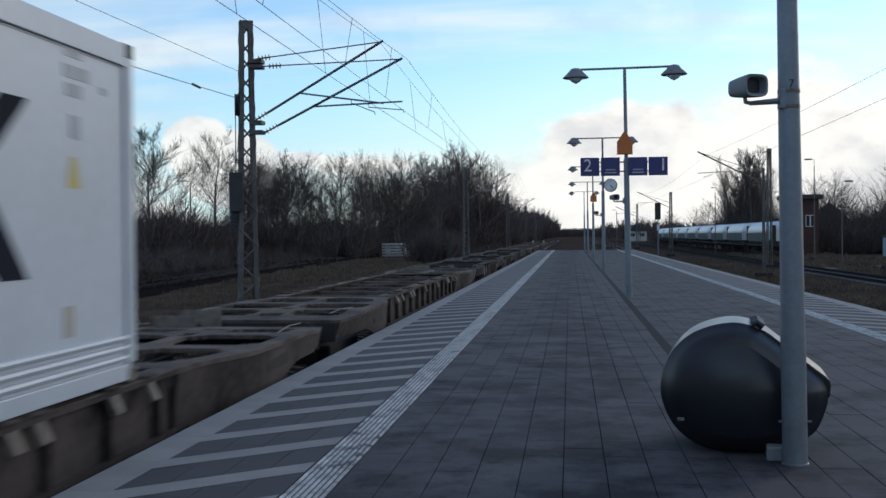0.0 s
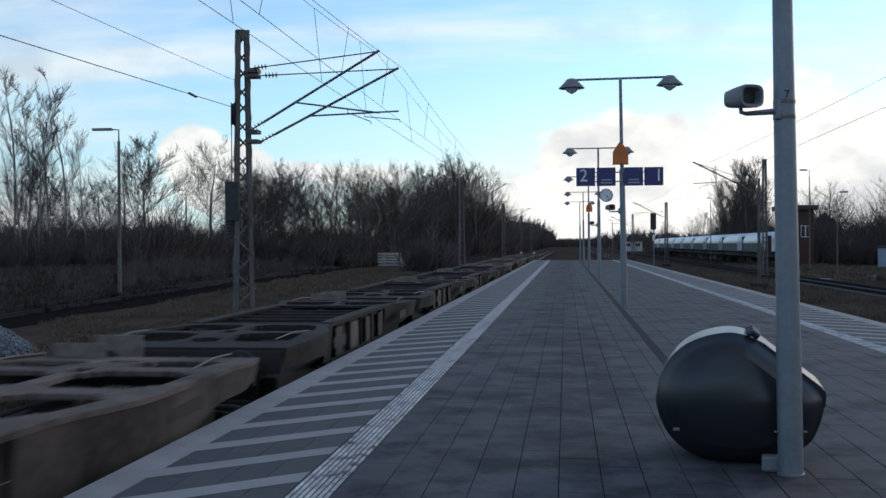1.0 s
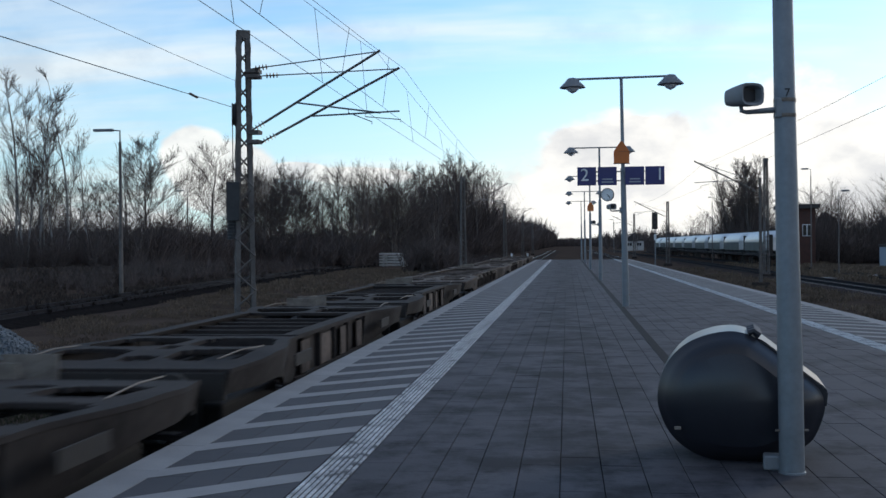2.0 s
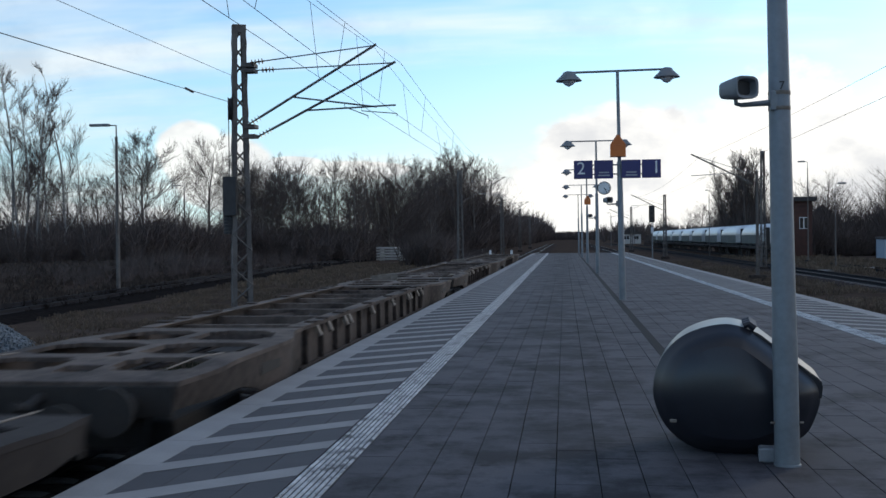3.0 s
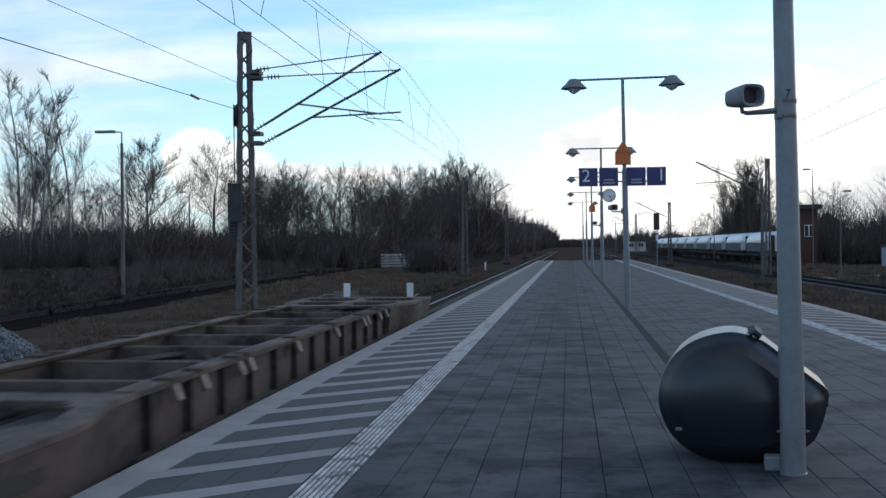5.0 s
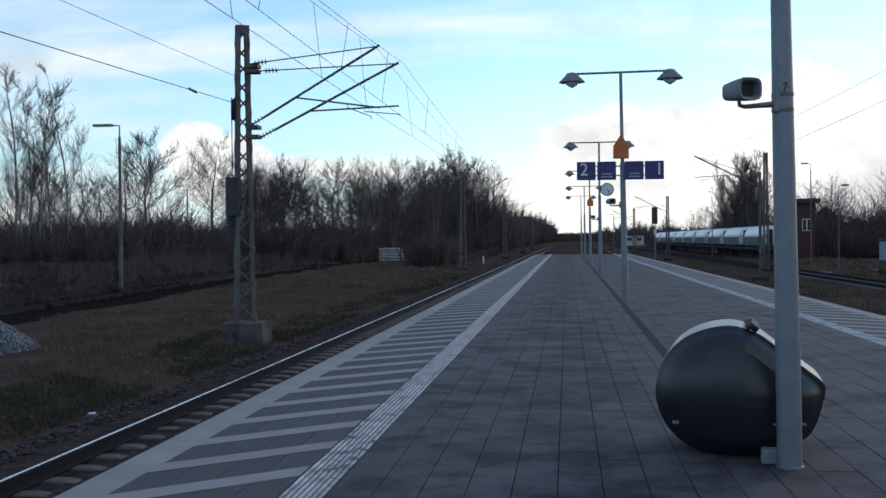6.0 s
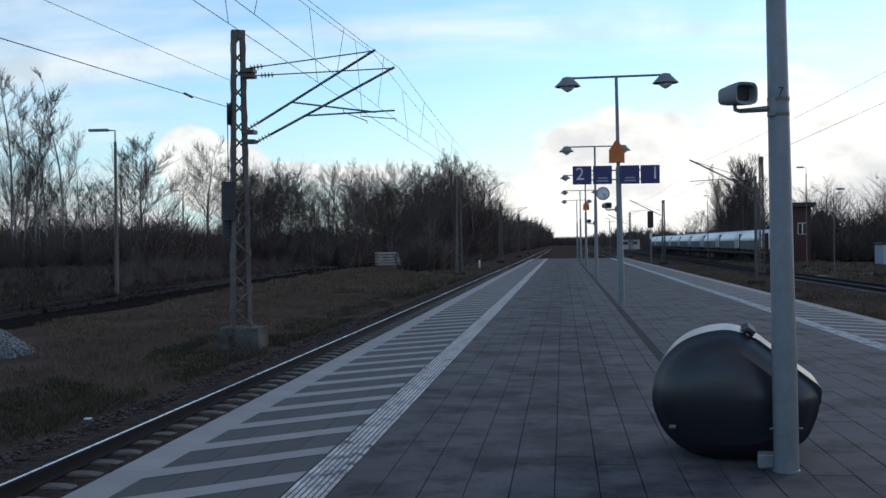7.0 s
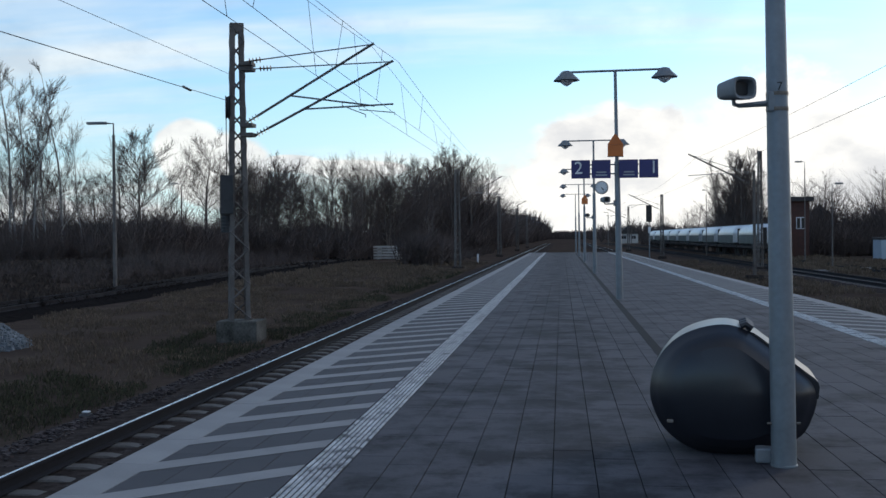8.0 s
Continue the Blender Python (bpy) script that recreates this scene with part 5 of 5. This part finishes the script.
def gravel_pile():
    rng = random.Random(3)
    cx, cy, R, H = -15.3, 26.3, 2.25, 1.5
    bm = BM()
    n, m = 36, 14
    rows = []
    for j in range(m + 1):
        t = j / m
        row = []
        for i in range(n):
            a = 2 * math.pi * i / n
            rr = R * t * (1 + 0.10 * noise.noise(Vector((math.cos(a) * 2, math.sin(a) * 2, 5))))
            z = H * (1 - t) ** 0.9 - 0.12 + 0.06 * noise.noise(Vector((rr * math.cos(a) * 3, rr * math.sin(a) * 3, 2)))
            row.append(bm.verts.new((cx + rr * math.cos(a), cy + rr * math.sin(a), GROUND_Z + z)))
        rows.append(row)
    for a, b in zip(rows, rows[1:]):
        for i in range(n):
            bm.faces.new((a[i], b[i], b[(i + 1) % n], a[(i + 1) % n]))
    G = thing("gravel_pile", "heap of blue-grey gravel beside the track", "gravel")
    part("mound", bm, GRAVEL, G, smooth=True)
    heap = Heap()
    for _ in range(2600):
        a, t = rng.uniform(0, 6.28), rng.random() ** 0.5
        r = R * t
        s = rng.uniform(0.02, 0.06)
        c = Vector((cx + r * math.cos(a), cy + r * math.sin(a), GROUND_Z + H * (1 - t) ** 0.9 - 0.12))
        heap.hexa([tuple(c + Vector((x, y, z)) * s * rng.uniform(0.6, 1.2)) for z in (-.8, .8) for y in (-1, 1) for x in (-1, 1)])
    st = new("gravel", heap.mesh("gravel", GRAVEL))
    st.parent = G
    tagged(st, kind="stuff")


gravel_pile()


def sleeper_stack():
    S = thing("timber_stack", "stack of pale beams on bearers beside the line", "stack", pose(-21.2, 136, -1.0, 0, 0, -4))
    for k in range(5):
        for j in range(6):
            part("beam", box(BM(), (-1.7, -0.9 + j * 0.30, 0.12 + k * 0.34), (1.7 - (0.25 * k if j < 3 else 0), -0.66 + j * 0.30, 0.34 + k * 0.34), 0.02), TIMBER, S)
        for x in (-1.2, 1.1):
            part("bearer", box(BM(), (x, -0.9, k * 0.34), (x + 0.12, 0.9, 0.12 + k * 0.34)), TIMBER, S)


sleeper_stack()


def post(x, y, h, label):
    P = thing("marker_post", label, "post", pose(x, y, ground_height(x, y)), "marker posts")
    part("stake", box(BM(), (-0.09, -0.09, -0.1), (0.09, 0.09, h), 0.01), SIGN_WHITE, P)
    part("top", box(BM(), (-0.1, -0.1, h), (0.1, 0.1, h + 0.06), 0.01), DARK_STEEL, P)


post(-8.9, 119, 1.0, "white marker post beside the track")
post(-12.6, 172, 0.9, "white marker post farther along the track")
K = thing("track_marker", "small dark track marker with a white top", "marker", pose(-7.35, 16.6, ground_height(-7.35, 16.6)))
part("stub", lathe(BM(), [(0.10, 0), (0.11, 0.10), (0.06, 0.14)], 12), DARK_STEEL, K)
part("cap", box(BM(), (-0.05, -0.05, 0.14), (0.05, 0.05, 0.16), 0.004), SIGN_WHITE, K)


def building(name, label, x, y, w, d, h, roof_h, wall, turn=0, windows=(3, 1), overhang=0.4, hip=False):
    z = GROUND_Z
    B = thing(name, label, "building", pose(x, y, z, 0, 0, turn))
    part("wall", box(BM(), (-w / 2, -d / 2, -0.2), (w / 2, d / 2, h)), wall, B)
    o = overhang
    bm = BM()
    if hip:
        box(bm, (-w / 2 - o, -d / 2 - o, h), (w / 2 + o, d / 2 + o, h + roof_h), 0.05)
    else:
        prism(bm, [(-w / 2 - o, h - 0.05), (w / 2 + o, h - 0.05), (0.0, h + roof_h)], -d / 2 - o, d / 2 + o)
    part("roof", bm, ROOF, B)
    nx, nz = windows
    for i in range(nx):
        for k in range(nz):
            cx = -w / 2 + w * (i + 0.5) / nx
            cz = h * (k + 0.62) / nz if nz > 1 else h * 0.62
            ww, hh = w / nx * 0.27, min(0.65, h / nz * 0.25)
            win = part("window", box(BM(), (cx - ww, -d / 2 - 0.05, cz - hh), (cx + ww, -d / 2 + 0.02, cz + hh), 0.01), SIGN_WHITE, B, "white window frame")
            for s in (-1, 1):
                part("pane", box(BM(), (cx + (s - 1) * ww / 2 + 0.05, -d / 2 - 0.07, cz - hh + 0.06), (cx + (s + 1) * ww / 2 - 0.05, -d / 2 - 0.045, cz + hh - 0.06)), WINDOW, win)
    return B


building("house", "pale low house behind the bare trees", -43, 196, 13, 8, 2.6, 2.6, WALL_PALE, 0, (4, 1))
building("house", "white gabled house among the sidings' trees", 33.8, 152, 4.6, 7, 4.2, 2.4, WALL_PALE, -10, (2, 1))
building("house", "small white gabled house far along the sidings", 24.5, 420, 7, 9, 3.6, 3.0, WALL_PALE, 0, (2, 1))
building("signal_box", "dark red-brick signal box with a flat roof", 26.0, 131, 3.6, 5.0, 6.4, 0.5, BRICK, -6, (2, 1), 0.5, True)
building("shed", "pale blue-grey shed beyond the goods sidings", 34.0, 116, 5.0, 3.0, 2.1, 0.25, mat("blue_grey_sheet", (0.34, 0.42, 0.50), (0.28, 0.35, 0.43), rough=0.5, scale=1, fine=12), 0, (2, 1), 0.1, True)


# ---- the standing goods train ----
rails(21.9, 60, 330, "rails of the goods siding", False)


SKIRT = mat("dull_grey_green_paint", (0.15, 0.17, 0.155), (0.08, 0.09, 0.085), rough=0.8, scale=1, fine=8, bump=0.1)


def silo_wagon(y0):
    W = thing("silo_wagon", "silver round-topped goods wagon standing in the siding", "wagon", pose(21.9, y0, RAIL_Z), "wagons of the standing goods train")
    Ln, n = 15.2, 18
    outl = []
    for k in range(n + 1):
        t = math.pi * k / n
        outl.append((1.42 * math.cos(t), 2.5 + 1.12 * math.sin(t)))
    bm = BM()
    rings = []
    for y, s in ((0.0, 0.50), (0.15, 0.56), (1.3, 0.985), (1.6, 1.0), (Ln - 1.6, 1.0), (Ln - 1.3, 0.985), (Ln - 0.15, 0.56), (Ln, 0.50)):
        ring = [bm.verts.new((x * s, y, 2.5 + (z - 2.5) * s)) for x, z in outl]
        ring += [bm.verts.new((-1.42 * s, y, 1.55)), bm.verts.new((1.42 * s, y, 1.55))]
        rings.append(ring)
    c = len(rings[0])
    for a, b in zip(rings, rings[1:]):
        for k in range(c):
            bm.faces.new((a[k], a[(k + 1) % c], b[(k + 1) % c], b[k]))
    bm.faces.new(rings[0][::-1])
    bm.faces.new(rings[-1])
    bmesh.ops.recalc_face_normals(bm, faces=bm.faces[:])
    part("body", bm, SILVER, W, "silver rounded body", True)
    for s in (-1, 1):
        part("side_skirt", box(BM(), (s * 1.425 - 0.02, 1.5, 1.5), (s * 1.425 + 0.02, Ln - 1.5, 2.42), 0.01), SKIRT, W, "dull grey-green lower side")
    for k in range(4):
        yy = 1.0 + k * 3.55
        h = BM()
        v = [h.verts.new(p) for p in ((-1.38, yy, 1.55), (1.38, yy, 1.55), (1.38, yy + 3.2, 1.55), (-1.38, yy + 3.2, 1.55), (-0.5, yy + 1.2, 0.75), (0.5, yy + 1.2, 0.75), (0.5, yy + 2.0, 0.75), (-0.5, yy + 2.0, 0.75))]
        for q in ((0, 1, 5, 4), (1, 2, 6, 5), (2, 3, 7, 6), (3, 0, 4, 7), (4, 5, 6, 7)):
            h.faces.new([v[i] for i in q])
        part("hopper", h, PAINT_GREY, W, "grey discharge hopper")
        part("hatch", box(BM(), (-0.5, yy + 0.8, 3.58), (0.5, yy + 2.0, 3.66), 0.02), PAINT_GREY, W)
    part("underframe", box(BM(), (-1.3, -0.3, 0.95), (1.3, Ln + 0.3, 1.2), 0.02), UNDER, W)
    for yy in (1.2, 3.0, Ln - 3.0, Ln - 1.2):
        for s in (-1, 1):
            part("wheel", lathe(BM(), [(0.10, -0.06), (0.46, -0.065), (0.47, 0.0), (0.10, 0.06)], 18, pose(s * 0.75, yy, 0.46, 0, -90 * s, 0)), UNDER, W)
    for s in (-1, 1):
        part("end_ladder", box(BM(), (s * 0.9 - 0.2, -0.25, 1.2), (s * 0.9 + 0.2, -0.21, 3.2)), UNDER, W)


for k in range(9):
    silo_wagon(119 + k * 16.8)


def signal_post():
    S = thing("main_signal", "dark light signal on a slim post", "signal", pose(10.35, 134, -1.0))
    part("post", tube(BM(), [(0, 0, 0), (0, 0, 6.2)], 0.07, 8), PAINT_GREY, S)
    part("head", box(BM(), (-0.38, -0.12, 4.3), (0.30, 0.12, 6.3), 0.06), BLACK, S, "black signal head")
    part("plate", box(BM(), (-0.15, -0.14, 3.0), (0.15, -0.10, 3.7)), SIGN_WHITE, S, "white plate")
    for z in (4.8, 5.4, 5.9):
        part("lens", lathe(BM(), [(0.10, 0), (0.10, 0.06)], 12, pose(-0.04, -0.12, z, 90)), WINDOW, S)


signal_post()


for i, (x, y, l, t) in enumerate(((19.0, 80.5, 3.4, 24), (20.6, 83.0, 4.4, 70), (22.3, 84.5, 3.0, 60))):
    Bm = thing("concrete_beam", "pale beam lying on the ground by the sidings", "beam", pose(x, y, ground_height(x, y) + 0.02, 0, 0, t), "beams on the ground")
    part("beam", box(BM(), (-l / 2, -0.12, -0.05), (l / 2, 0.12, 0.20), 0.02), PALE, Bm)


# ---- platform paving, piece by piece ----
TOP = 0.0
JOINT = 0.006


def slab_mesh(name, w, l, material, h=0.06):
    hp = Heap()
    c, b = 0.0016, 0.0014
    x, y = w / 2 - JOINT / 2, l / 2 - 0.0006
    hp.v = [(-x, -y, -h), (x, -y, -h), (x, y, -h), (-x, y, -h), (-x, -y, -b), (x, -y, -b), (x, y, -b), (-x, y, -b),
            (-x + c, -y + c, 0), (x - c, -y + c, 0), (x - c, y - c, 0), (-x + c, y - c, 0)]
    for k in (0, 4):
        hp.f += [(k + i, k + (i + 1) % 4, k + 4 + (i + 1) % 4, k + 4 + i) for i in range(4)]
    hp.f.append((8, 9, 10, 11))
    return hp.mesh(name, material), hp


def lay(name, me, spots, label=""):
    for x, y, z, rz in spots:
        ob = new(name, me)
        ob.parent = platform
        ob.matrix_basis = pose(x, y, z, 0, 0, rz)
        if label:
            ob["label"] = label


def lay_rest(name, hp, spots, material, label):
    out = Heap()
    for x, y, z, rz in spots:
        k = len(out.v)
        out.v += [(x + a, y + b, z + c) for a, b, c in hp.v]
        out.f += [tuple(k + i for i in f) for f in hp.f]
    ob = new(name, out.mesh(name, material))
    ob.parent = platform
    tagged(ob, label, kind="stuff")


def pave():
    rng = random.Random(9)
    u = lambda: rng.uniform(-0.0022, 0.0022)
    # copings along both edges
    me, hp = slab_mesh("coping", 0.32, 1.0, PALE, 0.14)
    near, rest = [], []
    for x in (EDGE_L + 0.16, EDGE_R - 0.16):
        for k in range(int(PLAT_Y1 - PLAT_Y0)):
            y = PLAT_Y0 + 0.5 + k
            (near if y > 4 else rest).append((x, y, u() * 0.5, 0))
    lay("coping_stone", me, near, "")
    lay_rest("coping_stones", hp, rest, PALE, "pale coping stones")
    # walking area and hatched strips: long slabs laid lengthwise
    me, hp = slab_mesh("slab", 0.30, 0.60, SLAB)
    me_h, hp_h = slab_mesh("hatch_slab", 0.285, 0.60, HATCH_SLAB)
    a, b, ha, hb = [], [], [], []
    cols = [-1.572 + 0.15 + 0.30 * i for i in range(21)]
    for i, x in enumerate(cols):
        for k in range(int((PLAT_Y1 - PLAT_Y0) / 0.6)):
            y = PLAT_Y0 + 0.3 + 0.6 * k + (0.30 if i % 2 else 0.0)
            (a if -1.6 < x < 1.5 and 6.0 < y < 24.0 else b).append((x, y, u(), 0))
    for x0, s in ((EDGE_L + 0.32, 1), (EDGE_R - 0.32, -1)):
        for i in range(4):
            x = x0 + s * (0.1425 + 0.285 * i)
            for k in range(int((PLAT_Y1 - PLAT_Y0) / 0.6)):
                y = PLAT_Y0 + 0.3 + 0.6 * k + (0.30 if i % 2 else 0.0)
                (ha if s > 0 and 6.0 < y < 22.0 else hb).append((x, y, u() * 0.3 - 0.001, 0))
    lay("paving_slab", me, a[:300])
    lay_rest("paving_slabs", hp, a[300:] + b, SLAB, "grey concrete paving slabs")
    lay("hatch_slab", me_h, ha)
    lay_rest("hatch_slabs", hp_h, hb, HATCH_SLAB, "grey concrete slabs of the hatched strip")
    # pale diagonal bars
    for side, x0, x1 in ((1, EDGE_L + 0.325, EDGE_L + 1.455), (-1, EDGE_R - 0.325, EDGE_R - 1.455)):
        w = 0.34
        run = 1.02
        hpz = Heap()
        hpz.v = [(x0, 0, 0), (x0, w, 0), (x1, run + w, 0), (x1, run, 0), (x0, 0, 0.003), (x0, w, 0.003), (x1, run + w, 0.003), (x1, run, 0.003)]
        hpz.f = [(4, 5, 6, 7), (0, 4, 7, 3), (1, 2, 6, 5), (0, 1, 5, 4), (3, 7, 6, 2)]
        if side > 0:
            hpz.f = [f[::-1] for f in hpz.f]
        me_b = hpz.mesh("hatch_bar", PALE)
        lay("hatch_bar", me_b, [(0, 6.67 + 1.037 * (k - 28), 0.0005, 0) for k in range(134)])
    # ribbed guidance tiles for the blind
    rb = Heap()
    x, y = 0.15 - 0.002, 0.15 - 0.002
    rb.box((-x, -y, -0.06), (x, y, -0.004))
    tile = rb.mesh("tactile_base", GROOVE)
    ribs = Heap()
    for k in range(7):
        c = -0.1285 + 0.0428 * k
        ribs.hexa([(c - 0.0135, -y, -0.006), (c + 0.0135, -y, -0.006), (c - 0.0135, y, -0.006), (c + 0.0135, y, -0.006),
                   (c - 0.0105, -y + 0.003, 0.004), (c + 0.0105, -y + 0.003, 0.004), (c - 0.0105, y - 0.003, 0.004), (c + 0.0105, y - 0.003, 0.004)])
    rib_me = ribs.mesh("tactile_ribs", WHITE_RIB)
    near, rest = [], []
    for xx in (EDGE_L + 1.465 + 0.15, EDGE_R - 1.465 - 0.15):
        for k in range(int((PLAT_Y1 - PLAT_Y0) / 0.3)):
            yy = PLAT_Y0 + 0.15 + 0.3 * k
            (near if xx < 0 and 6 < yy < 36 else rest).append((xx, yy, u() * 0.4, 0))
    for xx, yy, zz, r in near:
        t = new("tactile_tile", tile)
        t.parent = platform
        t.matrix_basis = pose(xx, yy, zz)
        q = new("ribs", rib_me)
        q.parent = t
        q["label"] = "white raised ribs"
    lay_rest("tactile_tiles", rb, rest, GROOVE, "ribbed guidance tiles")
    lay_rest("tactile_ribs", ribs, rest, WHITE_RIB, "white raised ribs")
    # drain channel along the middle of the platform
    d = BM()
    box(d, (1.31, 11.6, -0.004), (1.45, 112, 0.0035))
    part("drain_channel", d, GRATE, platform, "dark drain channel")


pave()

motions()
